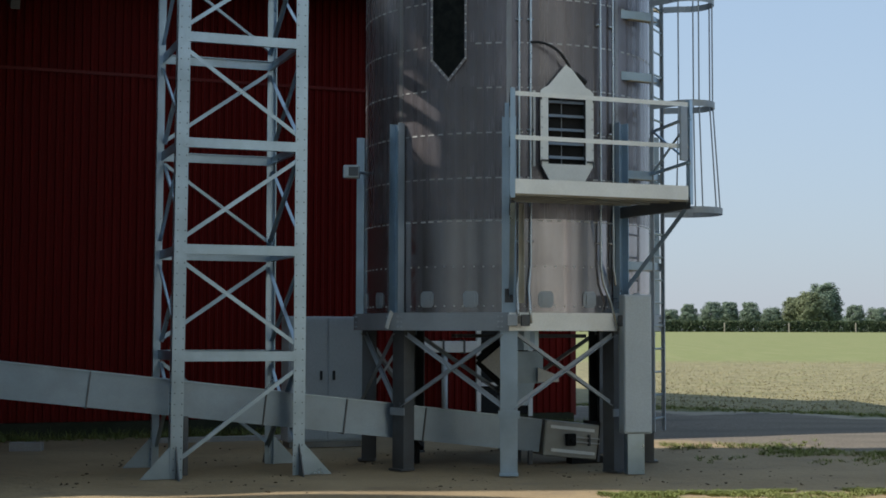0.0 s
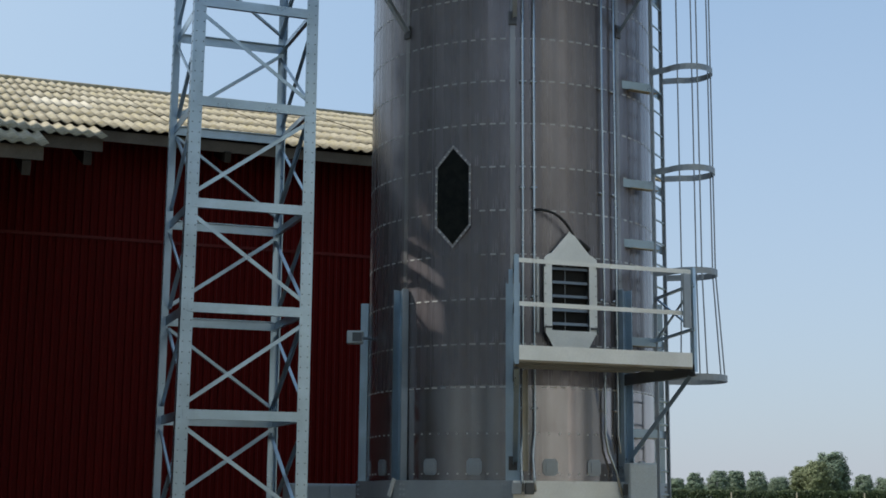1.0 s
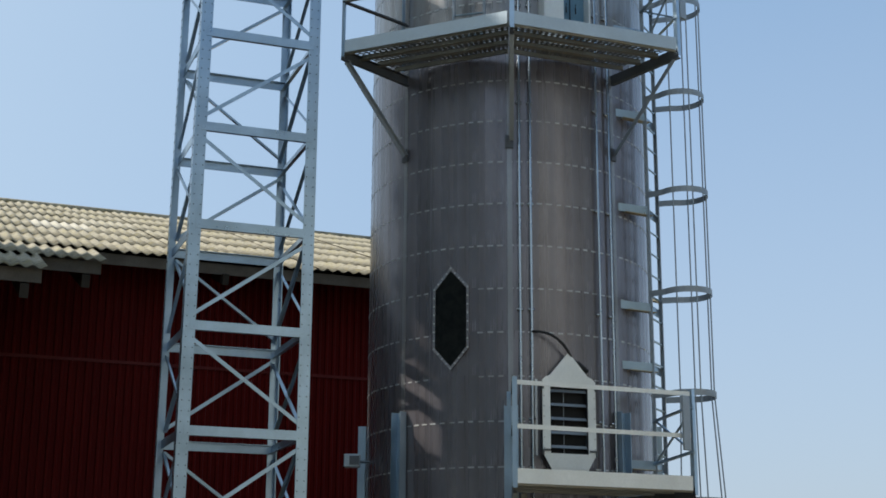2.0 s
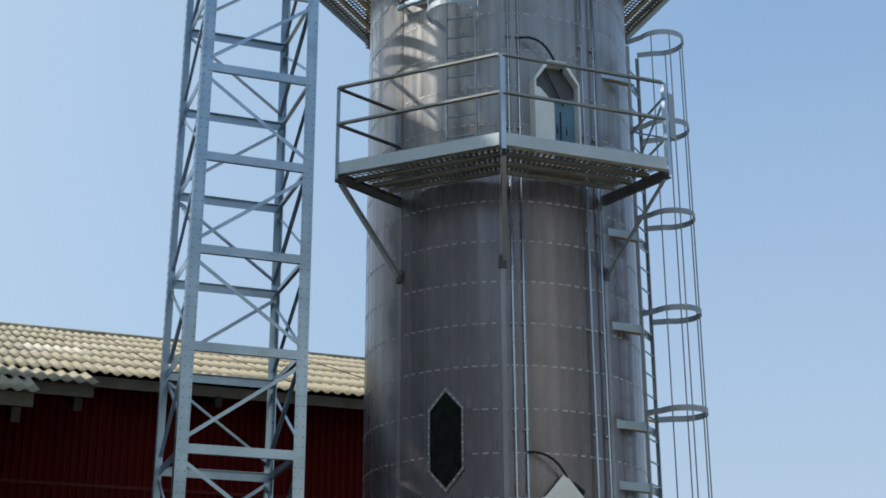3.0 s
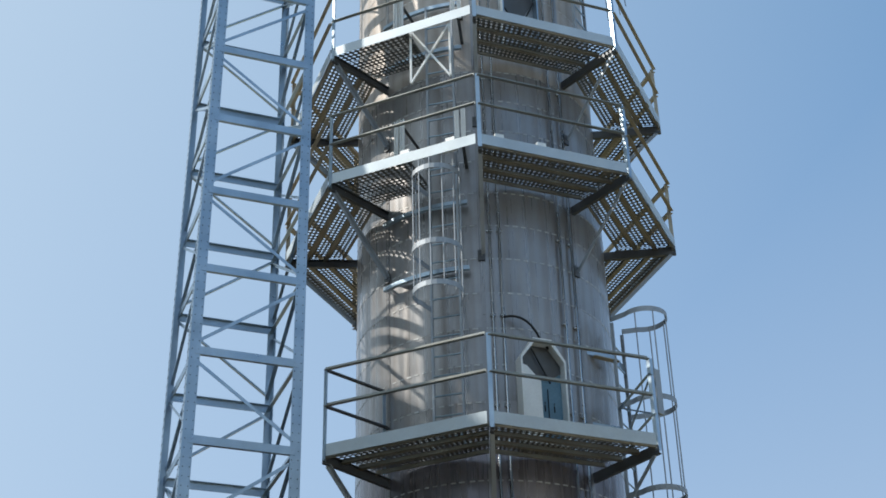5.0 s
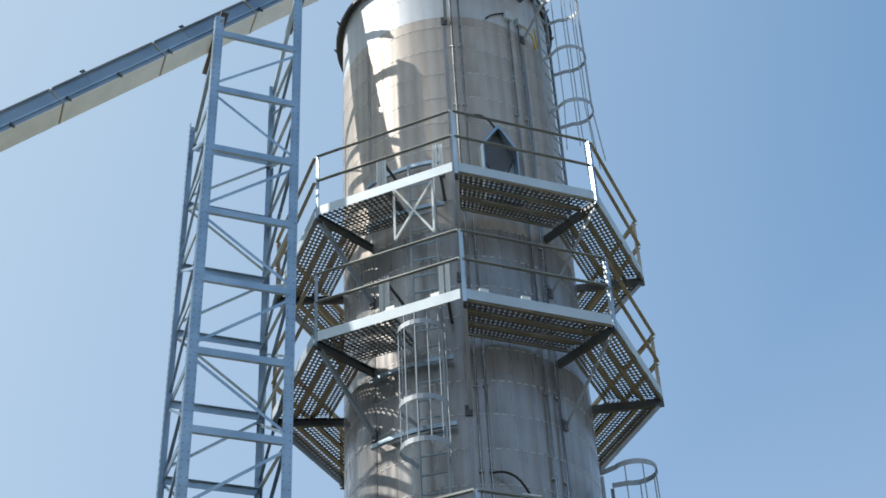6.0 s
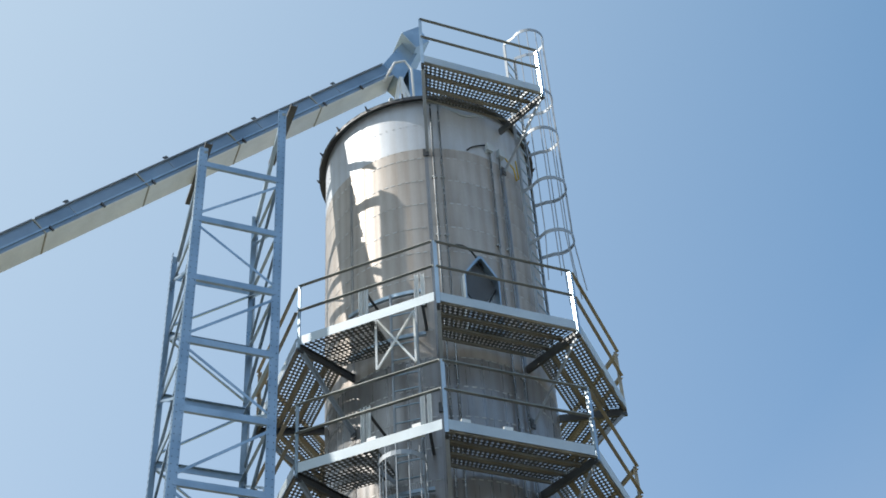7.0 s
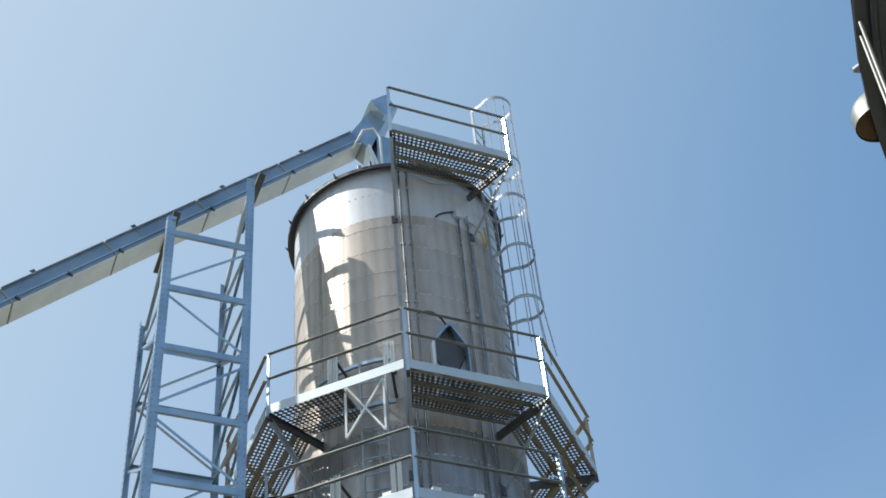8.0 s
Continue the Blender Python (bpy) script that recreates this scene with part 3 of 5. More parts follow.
    m = Matrix.Translation((0, 0, 0))
    slab(bm, [(-0.09, 0, -0.06), (-0.06, 0, -0.095), (0.06, 0, -0.095), (0.09, 0, -0.06), (0.09, 0, 0.06), (0.06, 0, 0.095), (-0.06, 0, 0.095), (-0.09, 0, 0.06)], (0, 0.012, 0))
    add_box(bm, Matrix.Translation((0, -0.006, 0)), 0.10, 0.012, 0.12)
    plate = finish(bm, CAGE, "cover_plate")
    for k in range(8):
        for da in (13.5, 31.0):
            piece("cover_plate", plate, d, at_wall(corner(k) + da, R + 0.014, FOOT + 0.16))
    # roof
    bm = bmesh.new()
    add_ring(bm, 0.35, R + 0.13, 20.75, TOP_Z + 0.0, 48)
    add_ring(bm, 0.35, R + 0.13, 20.72, TOP_Z - 0.03, 48)
    part("roof", bm, DARK_STEEL, d, "dark weathered conical roof")
    bm = bmesh.new()
    add_strip(bm, [polar(a, R + 0.12, TOP_Z - 0.03) for a in range(0, 364, 6)], 0.07, (0, 0, 1), 0.012)
    part("eave_rim", bm, DARK_STEEL, d)
    for a in range(-172, 180, 20):
        bm = bmesh.new()
        m = at_wall(a, R + 0.12, TOP_Z)
        slab(bm, [m @ Vector((-0.012, y, z)) for y, z in ((0.04, -0.03), (-0.02, -0.03), (-0.06, 0.05), (0.0, 0.02), (0.04, 0.03))], sideways(a) * 0.024)
        part("roof_clip", bm, DARK_STEEL, d)
    bm = bmesh.new()
    add_tube(bm, [(CX, CY, 20.7), (CX, CY, 21.3)], 0.36, 24)
    part("roof_neck", bm, ZINC, d)
    # conduits
    for a, z1 in ((1.6, 20.05), (5.7, 20.15), (33.4, 19.2), (39.6, 19.2)):
        bm = bmesh.new()
        pts = [polar(a, R + 0.045, z1), polar(a, R + 0.045, FOOT + 0.55)]
        if a > 30:
            pts += [polar(a + 1.0, R + 0.05, FOOT + 0.35), polar(a + 4.5, R + 0.06, FOOT + 0.12), polar(a + 5, R + 0.16, FOOT - 0.2)]
        else:
            pts += [polar(a - 0.8, R + 0.05, FOOT + 0.3), polar(a - 0.6, R + 0.14, FOOT + 0.05), polar(a - 0.5, R + 0.17, FOOT - 0.12)]
        add_tube(bm, pts, 0.017, 8)
        for i in range(int((z1 - 2.6) / 1.3)):
            add_box(bm, at_wall(a, R + 0.02, 2.7 + 1.3 * i), 0.075, 0.04, 0.025)
        part("conduit", bm, CONDUIT, d, smooth=True)
    for a, w in ((corner(0) + 1.0, 0.12), (corner(0) + 5.2, 0.10), (corner(1) - 3.9, 0.07), (corner(1) - 1.9, 0.10)):
        bm = bmesh.new()
        add_box(bm, at_wall(a, 2.03, FOOT - 0.085), w, 0.09, 0.13)
        part("junction_box", bm, CAGE if w == 0.12 else DARK_STEEL, d, bevel=0.006)
    bm = bmesh.new()
    m = at_wall(corner(-1) + 1.0, 2.04, FOOT - 0.08) @ pose(0, 0, 0, 0, 24, 0)
    add_box(bm, m, 0.055, 0.012, 0.22)
    part("tag_plate", bm, WHITE, d, "small white plate bolted to the ring beam")
    for a in (33.0, 40.8):
        bm = bmesh.new()
        add_box(bm, at_wall(a, R + 0.05, 19.22), 0.13, 0.10, 0.16)
        part("junction_box", bm, CABINET, d, bevel=0.006)
    for pts, mat in (([polar(8 + 2.2 * i, R + 0.035, 20.02 - 0.14 * math.sin(i / 11 * math.pi) ** 2) for i in range(12)], CABINET), ([polar(20 + 1.6 * i, R + 0.03, 19.02 + 0.30 * (i / 8) ** 0.7) for i in range(9)], RUBBER), ([polar(43, R + 0.06, 19.2), polar(46, R + 0.16, 18.9), polar(49, R + 0.12, 18.72), polar(52, R + 0.1, 18.85), polar(52, R + 0.08, 19.3)], YELLOW)):
        bm = bmesh.new()
        add_tube(bm, pts, 0.014, 6)
        part("wall_cable", bm, mat, d, smooth=True)
    # half-round bars that carry the inner ladder
    for z in (11.19, 12.23, 14.94, 15.78):
        bm = bmesh.new()
        add_strip(bm, [polar(a, R + 0.10, z) for a in range(-46, -4, 3)], 0.06, (0, 0, 1), 0.05)
        part("ladder_bar", bm, ZINC, d)
    return d


def add_ring(bm, r0, r1, z0, z1, n=32):
    rows = [[bm.verts.new((CX + r * math.sin(i * math.tau / n), CY - r * math.cos(i * math.tau / n), z)) for i in range(n)] for r, z in ((r0, z0), (r1, z1))]
    for i in range(n):
        bm.faces.new((rows[0][i], rows[0][(i + 1) % n], rows[1][(i + 1) % n], rows[1][i]))


dryer = build_dryer()


def hexagon(half, z0, z1, z2, z3):
    """An upright hexagon: foot point, low and high shoulders, peak."""
    return [(0, z0), (half, z1), (half, z2), (0, z3), (-half, z2), (-half, z1)]


def hatch_frame(name, parent, ang, outer, inner, r0, r1, mat):
    """A hexagonal frame that stands out of the wall, open in the middle."""
    bm = bmesh.new()
    m0, m1 = at_wall(ang, r0, 0), at_wall(ang, r1, 0)
    fo = [bm.verts.new(m1 @ Vector((x, 0, z))) for x, z in outer]
    fi = [bm.verts.new(m1 @ Vector((x, 0, z))) for x, z in inner]
    bo = [bm.verts.new(m0 @ Vector((x, 0, z))) for x, z in outer]
    bi = [bm.verts.new(m0 @ Vector((x, 0, z))) for x, z in inner]
    n = len(outer)
    for i in range(n):
        j = (i + 1) % n
        for q in ((fo[i], fo[j], fi[j], fi[i]), (fo[j], fo[i], bo[i], bo[j]), (fi[i], fi[j], bi[j], bi[i])):
            bm.faces.new(q)
    return part(name, bm, mat, parent)


def plate_in(name, parent, ang, outline, r, mat, depth=0.01, label=""):
    bm = bmesh.new()
    m = at_wall(ang, r, 0)
    slab(bm, [m @ Vector((x, 0, z)) for x, z in outline], -outward(ang) * depth)
    return part(name, bm, mat, parent, label)


def build_hatches():
    a = PHI - 22.6
    h = hatch_frame("inspection_window", dryer, a, hexagon(0.235, 4.59, 4.85, 5.60, 5.86), hexagon(0.205, 4.64, 4.87, 5.58, 5.81), R - 0.05, R + 0.022, WALL_FOOT)
    tagged(h, "dark hexagonal inspection window with bolted frame")
    plate_in("pane", h, a, hexagon(0.21, 4.63, 4.87, 5.58, 5.82), R + 0.008, GLASS, 0.006, "dark glass")
    bm = bmesh.new()
    add_box(bm, Matrix(), 0.016, 0.014, 0.016)
    stud = finish(bm, BOLT, "rivet")
    rim = hexagon(0.22, 4.615, 4.86, 5.59, 5.835)
    for (x0, z0), (x1, z1) in zip(rim, rim[1:] + rim[:1]):
        n = 7 if abs(x1 - x0) < 0.01 else 4
        for i in range(n):
            piece("rivet", stud, h, at_wall(a, R + 0.026, 0) @ Matrix.Translation((x0 + (x1 - x0) * i / n, 0, z0 + (z1 - z0) * i / n)))
    a = PHI + 20.5
    h = hatch_frame("louvre_hatch", dryer, a, hexagon(0.30, 3.28, 3.62, 4.44, 4.77), hexagon(0.237, 3.60, 3.605, 4.42, 4.425), R - 0.08, R + 0.09, DARK_STEEL)
    tagged(h, "galvanised air hatch with dark louvres and pointed hood")
    plate_in("hood", h, a, [(-0.335, 4.41), (0.335, 4.41), (0.335, 4.45), (0.29, 4.49), (0.24, 4.51), (0.0, 4.79), (-0.24, 4.51), (-0.29, 4.49), (-0.335, 4.45)], R + 0.11, ZINC_NEW_LIT, 0.012)
    plate_in("apron", h, a, [(-0.17, 3.31), (0.17, 3.31), (0.335, 3.60), (-0.335, 3.60)], R + 0.11, ZINC_NEW_LIT, 0.012)
    for x0, x1 in ((-0.335, -0.238), (0.238, 0.335)):
        plate_in("side_strip", h, a, [(x0, 3.6), (x1, 3.6), (x1, 4.43), (x0, 4.43)], R + 0.108, ZINC_NEW_LIT, 0.012)
    # black plate for the unlit depth behind the louvres
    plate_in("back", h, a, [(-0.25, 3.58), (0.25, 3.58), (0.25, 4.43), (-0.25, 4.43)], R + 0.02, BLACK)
    for x in (-0.365, 0.365):
        bm = bmesh.new()
        m = at_wall(a, R - 0.025, 0)
        add_profile(bm, m @ Vector((x, 0, 3.58)), m @ Vector((x, 0, 4.47)), flat(0.03, 0.03), outward(a))
        part("wall_flange", bm, ZINC_NEW_LIT, h)
    for i in range(5):
        bm = bmesh.new()
        m = at_wall(a, R + 0.06, 3.685 + 0.163 * i)
        slab(bm, [m @ Vector((-0.236, y, z)) for y, z in ((-0.018, -0.018), (-0.004, -0.020), (0.03, 0.016), (0.016, 0.018))], sideways(a) * 0.472)
        part("louvre", bm, CAGE, h)
    bm = bmesh.new()
    add_box(bm, at_wall(a, R + 0.028, 4.02) @ Matrix.Translation((-0.04, 0, 0)), 0.006, 0.006, 0.82)
    part("link_rod", bm, CAGE, h)
    for x in (-0.29, 0.29):
        for z in (3.635, 4.40):
            bm = bmesh.new()
            add_box(bm, at_wall(a, R + 0.12, z) @ Matrix.Translation((x, 0, 0)), 0.085, 0.016, 0.022)
            add_box(bm, at_wall(a, R + 0.12, z - 0.03) @ Matrix.Translation((x * 1.16, 0, 0)), 0.02, 0.02, 0.06)
            part("latch", bm, DARK_STEEL, h)
    for i in range(7):
        for x in (-0.32, 0.32):
            bm = bmesh.new()
            add_box(bm, at_wall(a, R + 0.11, 3.66 + 0.12 * i) @ Matrix.Translation((x, -0.004, 0)), 0.014, 0.012, 0.014)
            part("rivet", bm, BOLT, h)
    a = PHI + 21.8
    for name, z0, z2, z3, half in (("access_door", 8.65, 9.84, 10.13, 0.315), ("upper_hatch", 14.98, 16.08, 16.46, 0.29)):
        o = [(half, z0), (half, z2), (half * 0.42, z3), (-half * 0.42, z3), (-half, z2), (-half, z0)]
        k = 0.93
        inn = [(half * k, z0 + 0.02), (half * k, z2 - 0.02), (half * 0.36, z3 - 0.06), (-half * 0.36, z3 - 0.06), (-half * k, z2 - 0.02), (-half * k, z0 + 0.02)]
        if name == "upper_hatch":
            o[2:4] = [(0.03, z3 + 0.03), (-0.03, z3 + 0.03)]
            inn[2:4] = [(0.02, z3 - 0.03), (-0.02, z3 - 0.03)]
        h = hatch_frame(name, dryer, a, o, inn, R - 0.06, R + 0.16, ZINC_NEW_LIT if name == "access_door" else ZINC)
        tagged(h, "open pointed access door in a galvanised frame with blue inner doors" if name == "access_door" else "open pointed hatch with a grey flap and black stays")
        if name == "upper_hatch":
            plate_in("inner_door", h, a, inn, R + 0.012, CAGE, 0.008, "dull grey inner flap")
            for x0, z, x1, zz in ((-half * k, z2 - 0.25, 0.02, z0 + 0.42), (0.02, z0 + 0.42, half * k, z2 - 0.12), (0.02, z0 + 0.42, 0.02, z0 + 0.05)):
                bm = bmesh.new()
                add_tube(bm, [at_wall(a, R + 0.05, 0) @ Vector((x0, 0, z)), at_wall(a, R + 0.05, 0) @ Vector((x1, 0, zz))], 0.011, 6)
                part("stay", bm, RUBBER, h)
            # the flap's shaded top is drawn as a dark plate
            plate_in("hood_lining", h, a, [(half * k, z2 - 0.1), (half * k, z2 - 0.02), inn[2], inn[3], (-half * k, z2 - 0.02), (-half * k, z2 - 0.2), (0.0, z0 + 0.5)], R + 0.03, DARK_STEEL, 0.008, "dark plate for the shade inside the hood")
            continue
        plate_in("inner_door", h, a, inn, R + 0.012, BLUE, 0.008, "blue-green inner doors")
        plate_in("inner_panel", h, a, [(-half * k, z0 + 0.02), (0.0, z0 + 0.02), (0.0, z0 + 0.92), (-half * 0.6, z0 + 1.12), (-half * k, z2 - 0.04)], R + 0.05, ZINC_NEW_LIT, 0.008, "bright zinc panel")
        # a flat dark plate takes the place of shade in a deep hood
        plate_in("hood_lining", h, a, [(half * k, z2 - 0.12), (half * k, z2 - 0.02), inn[2], inn[3], (-half * k, z2 - 0.02), (-half * k, z2 - 0.16), (0.0, z0 + 0.94), (half * 0.5, z0 + 0.98)], R + 0.03, DARK_STEEL, 0.008, "dark plate for the shade inside the hood")
        bm = bmesh.new()
        add_tube(bm, [at_wall(a, R + 0.07, 0) @ Vector((-0.12, 0, z3 - 0.12)), at_wall(a, R + 0.07, 0) @ Vector((0.12, 0, z2 - 0.30))], 0.012, 6)
        part("stay", bm, RUBBER, h)
        bm = bmesh.new()
        add_box(bm, at_wall(a, R + 0.035, 0) @ Matrix.Translation((0.09, 0, (z0 + z2) / 2 - 0.15)), 0.012, 0.01, 0.75)
        part("door_gap", bm, BLACK, h)
        for x in (0.04, 0.17):
            bm = bmesh.new()
            add_tube(bm, [at_wall(a, R + 0.04, 0) @ Vector((x, 0, (z0 + z2) / 2 - 0.09)), at_wall(a, R + 0.075, 0) @ Vector((x - 0.02, 0, (z0 + z2) / 2 - 0.03)), at_wall(a, R + 0.04, 0) @ Vector((x, 0, (z0 + z2) / 2 + 0.03))], 0.009, 6)
            part("handle", bm, RUBBER, h)
    for z in (5.03, 10.46, 16.72):
        bm = bmesh.new()
        pts = []
        for i in range(9):
            u = i / 8
            pts.append(polar(5.7 + 16.5 * u + (3.5 if i == 8 else 0), R + 0.05 + 0.10 * math.sin(u * math.pi), z - 0.42 * u ** 2.2))
        add_tube(bm, pts, 0.016, 8)
        add_tube(bm, [pts[-2].lerp(pts[-1], 0.4), pts[-1], pts[-1] + (pts[-1] - pts[-2]) * 0.2], 0.03, 8)
        single("cable", bm, RUBBER, "black flexible cable between conduit and hatch on the dryer", "cable", smooth=True)


def dark_glass():
    m, t, b = material("dark_glass", 0.0, 0.2)
    b.inputs["Specular IOR Level"].default_value = 0.04
    c = ramp(t, noise_at(t, 12.0, 4.0), ((0.4, (0.010, 0.012, 0.012)), (0.7, (0.022, 0.024, 0.022))))
    t.links.new(c, b.inputs["Base Color"])
    return m


GLASS = dark_glass()
build_hatches()


# ---- platforms ----
PLANKS = 3
IN_R, OUT_R = 1.90, RHO * math.cos(radians(22.5)) - 0.02    # inner and outer edge of a deck, at mid-face


def plank_mesh(j):
    """One perforated plank of a deck face: mitred ends, diamond holes, lips turned down."""
    bm = bmesh.new()
    w = (OUT_R - IN_R) / PLANKS
    y0 = IN_R + j * w + 0.006
    rows, cols = 4, 26
    k = math.tan(radians(22.5))
    px = lambda u, y: u * (y * k - 0.012)
    lane = (w - 0.012)
    for r in range(rows):
        a, b = y0 + lane * r / rows, y0 + lane * (r + 1) / rows
        for c in range(cols):
            u0, u1 = -1 + 2 * c / cols, -1 + 2 * (c + 1) / cols
            um, ym = (u0 + u1) / 2, (a + b) / 2
            hu, hy = (u1 - u0) * 0.38, (b - a) * 0.38
            o = [bm.verts.new((px(u, y), -y, 0)) for u, y in ((u0, a), (u1, a), (u1, b), (u0, b))]
            i = [bm.verts.new((px(u, y), -y, 0)) for u, y in ((um, ym - hy), (um + hu, ym), (um, ym + hy), (um - hu, ym))]
            for q in ((o[0], o[1], i[0]), (o[1], i[1], i[0]), (o[1], o[2], i[1]), (o[2], i[2], i[1]), (o[2], o[3], i[2]), (o[3], i[3], i[2]), (o[3], o[0], i[3]), (o[0], i[0], i[3])):
                bm.faces.new(q)
    bmesh.ops.remove_doubles(bm, verts=bm.verts[:], dist=1e-5)
    deck = len(bm.faces)
    for y in (y0, y0 + lane):
        slab(bm, [(px(-1, y), -y, 0), (px(1, y), -y, 0), (px(1, y), -y, -0.06), (px(-1, y), -y, -0.06)], (0, 0.003, 0))
        slab(bm, [(px(-1, y), -y, -0.06), (px(1, y), -y, -0.06), (px(1, y), -y + (0.028 if y == y0 + lane else -0.028), -0.06), (px(-1, y), -y + (0.028 if y == y0 + lane else -0.028), -0.06)], (0, 0, 0.003))
    # the lips' lit tan is put into a second zinc beside the dark deck
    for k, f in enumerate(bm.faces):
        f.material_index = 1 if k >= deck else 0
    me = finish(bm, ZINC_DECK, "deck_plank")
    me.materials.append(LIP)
    return me


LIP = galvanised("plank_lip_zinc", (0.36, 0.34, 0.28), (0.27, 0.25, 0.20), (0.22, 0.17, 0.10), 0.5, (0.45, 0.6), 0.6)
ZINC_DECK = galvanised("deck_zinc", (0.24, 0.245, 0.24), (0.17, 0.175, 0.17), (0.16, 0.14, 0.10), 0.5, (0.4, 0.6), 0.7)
PLANK = [plank_mesh(j) for j in range(PLANKS)]
OPENING = {}


def short_plank(j, u_end):
    me = PLANK[j].copy()
    me.name = "deck_plank"
    bm = bmesh.new()
    bm.from_mesh(me)
    k = math.tan(radians(22.5))
    gone = [v for v in bm.verts if v.co.x > u_end * (-v.co.y * k)]
    bmesh.ops.delete(bm, geom=gone, context="VERTS")
    bm.to_mesh(me)
    bm.free()
    return me


def build_platform(deck, rail, faces, label, ladder_face=None, ends=()):
    """Faces of the octagon that carry a deck at that height; corners get post, arm and brace."""
    p = thing("access_platform", polar(corner(0), RHO, deck), label, "platform", "platforms round the dryer")
    corners = sorted({k for f in faces for k in (f, f + 1)})
    ring = len(faces) == 8
    if ring:
        corners = corners[:-1]
    for f in faces:
        mid = corner(f) + 22.5
        m = Matrix.Translation((CX, CY, deck)) @ Matrix.Rotation(radians(mid), 4, "Z")
        for j in range(PLANKS):
            mesh = PLANK[j]
            if f == ladder_face:
                if j not in OPENING:
                    OPENING[j] = short_plank(j, 0.12)
                mesh = OPENING[j]
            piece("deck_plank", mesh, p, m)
        a, b = polar(corner(f), RHO, deck), polar(corner(f + 1), RHO, deck)
        o = outward(mid)
        bright = f == -1
        bm = bmesh.new()
        add_profile(bm, a.lerp(b, 0.015) + Vector((0, 0, 0.035)), a.lerp(b, 0.985) + Vector((0, 0, 0.035)), [(-0.075, 0), (0.085, 0), (0.085, -0.03), (0.079, -0.03), (0.079, -0.006), (-0.075, -0.006)], o)
        # higher toe plates take a bluer zinc that holds their shade
        part("toe_plate", bm, ZINC_NEW_LIT if deck < 4 else TOE, p)
        # rails are tan on the side faces, grey or bright in front
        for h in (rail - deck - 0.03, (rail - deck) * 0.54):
            bar("rail", p, a.lerp(b, 0.01) + Vector((0, 0, h)) - o * 0.02, a.lerp(b, 0.99) + Vector((0, 0, h)) - o * 0.02, angle(0.055, 0.006, 1, 1) if deck > 4 else angle(0.05, 0.006, -1, -1), ZINC_WARM if f not in (-1, 0) else (ZINC_NEW_LIT if deck < 4 else RAIL), o)
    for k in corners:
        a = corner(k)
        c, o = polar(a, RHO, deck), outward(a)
        # posts round the sides are tan: warm light is put into their colour
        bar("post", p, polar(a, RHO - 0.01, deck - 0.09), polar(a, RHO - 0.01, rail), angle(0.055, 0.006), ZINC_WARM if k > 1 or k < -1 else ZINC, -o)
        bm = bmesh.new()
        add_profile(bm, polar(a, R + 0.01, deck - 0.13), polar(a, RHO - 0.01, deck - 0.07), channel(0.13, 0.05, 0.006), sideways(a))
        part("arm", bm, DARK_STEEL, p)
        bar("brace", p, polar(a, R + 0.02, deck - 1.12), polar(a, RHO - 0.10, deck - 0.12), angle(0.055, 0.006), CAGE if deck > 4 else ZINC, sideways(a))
        bm = bmesh.new()
        add_box(bm, at_wall(a, R + 0.02, deck - 1.13), 0.10, 0.02, 0.16)
        part("brace_shoe", bm, DARK_STEEL, p)
    for k in ends:
        a = corner(k)
        for h in (rail - deck - 0.03, (rail - deck) * 0.54):
            bar("end_rail", p, polar(a, R + 0.02, deck + h), polar(a, RHO - 0.02, deck + h), angle(0.05, 0.006), DARK_STEEL, (0, 0, 1))
        bar("wall_post", p, polar(a, R + 0.05, deck), polar(a, R + 0.05, rail), angle(0.05, 0.006), ZINC, outward(a))
    return p


low_platform = build_platform(3.20, 4.315, (0,), "small galvanised access platform with handrail below the louvre hatch", ends=(0,))
mid_platform = build_platform(8.53, 9.69, (-1, 0), "two-sided galvanised access platform with handrails and perforated deck", ends=(-1,))
walkway = build_platform(12.55, 13.67, tuple(range(-4, 4)), "galvanised walkway all round the dryer with perforated deck", -1)
upper_walkway = build_platform(14.77, 15.89, tuple(range(-4, 4)), "upper galvanised walkway all round the dryer with perforated deck", -1)
build_platform(20.02, 21.11, (0,), "top galvanised service platform at the dryer's eave")
for f, u in ((0, 0.155), (0, 0.43), (-1, 0.51), (-1, 0.81)):
    o, w = outward(corner(f) + 22.5), sideways(corner(f) + 22.5)
    q = polar(corner(f), RHO, 12.55).lerp(polar(corner(f + 1), RHO, 12.55), u) - o * 0.06
    bm = bmesh.new()
    slab(bm, [q + w * x + Vector((0, 0, z)) for x, z in ((-0.11, 0.0), (0.11, 0.0), (0.11, 0.17), (0.065, 0.17), (0.065, 0.22), (-0.065, 0.22), (-0.065, 0.17), (-0.11, 0.17))], -o * 0.04)
    part("edge_bracket", bm, ZINC_NEW_LIT, walkway)


def ladder_gear(platform, deck):
    """Guard posts on arms beside the hatch, and the braced gate that hangs below it."""
    for a in (PHI - 27.0, PHI - 5.5):
        for dx in (-0.045, 0.045):
            p = polar(a, 2.36, deck + 0.36) + sideways(a) * dx
            bar("guard_post", platform, p, p + Vector((0, 0, 0.60)), channel(0.06, 0.04, 0.006), ZINC_NEW_LIT, outward(a))
        for z in (0.42, 0.88):
            bar("guard_arm", platform, polar(a, R, deck + z - 0.12), polar(a, 2.36, deck + z), angle(0.045, 0.006), DARK_STEEL, (0, 0, 1))


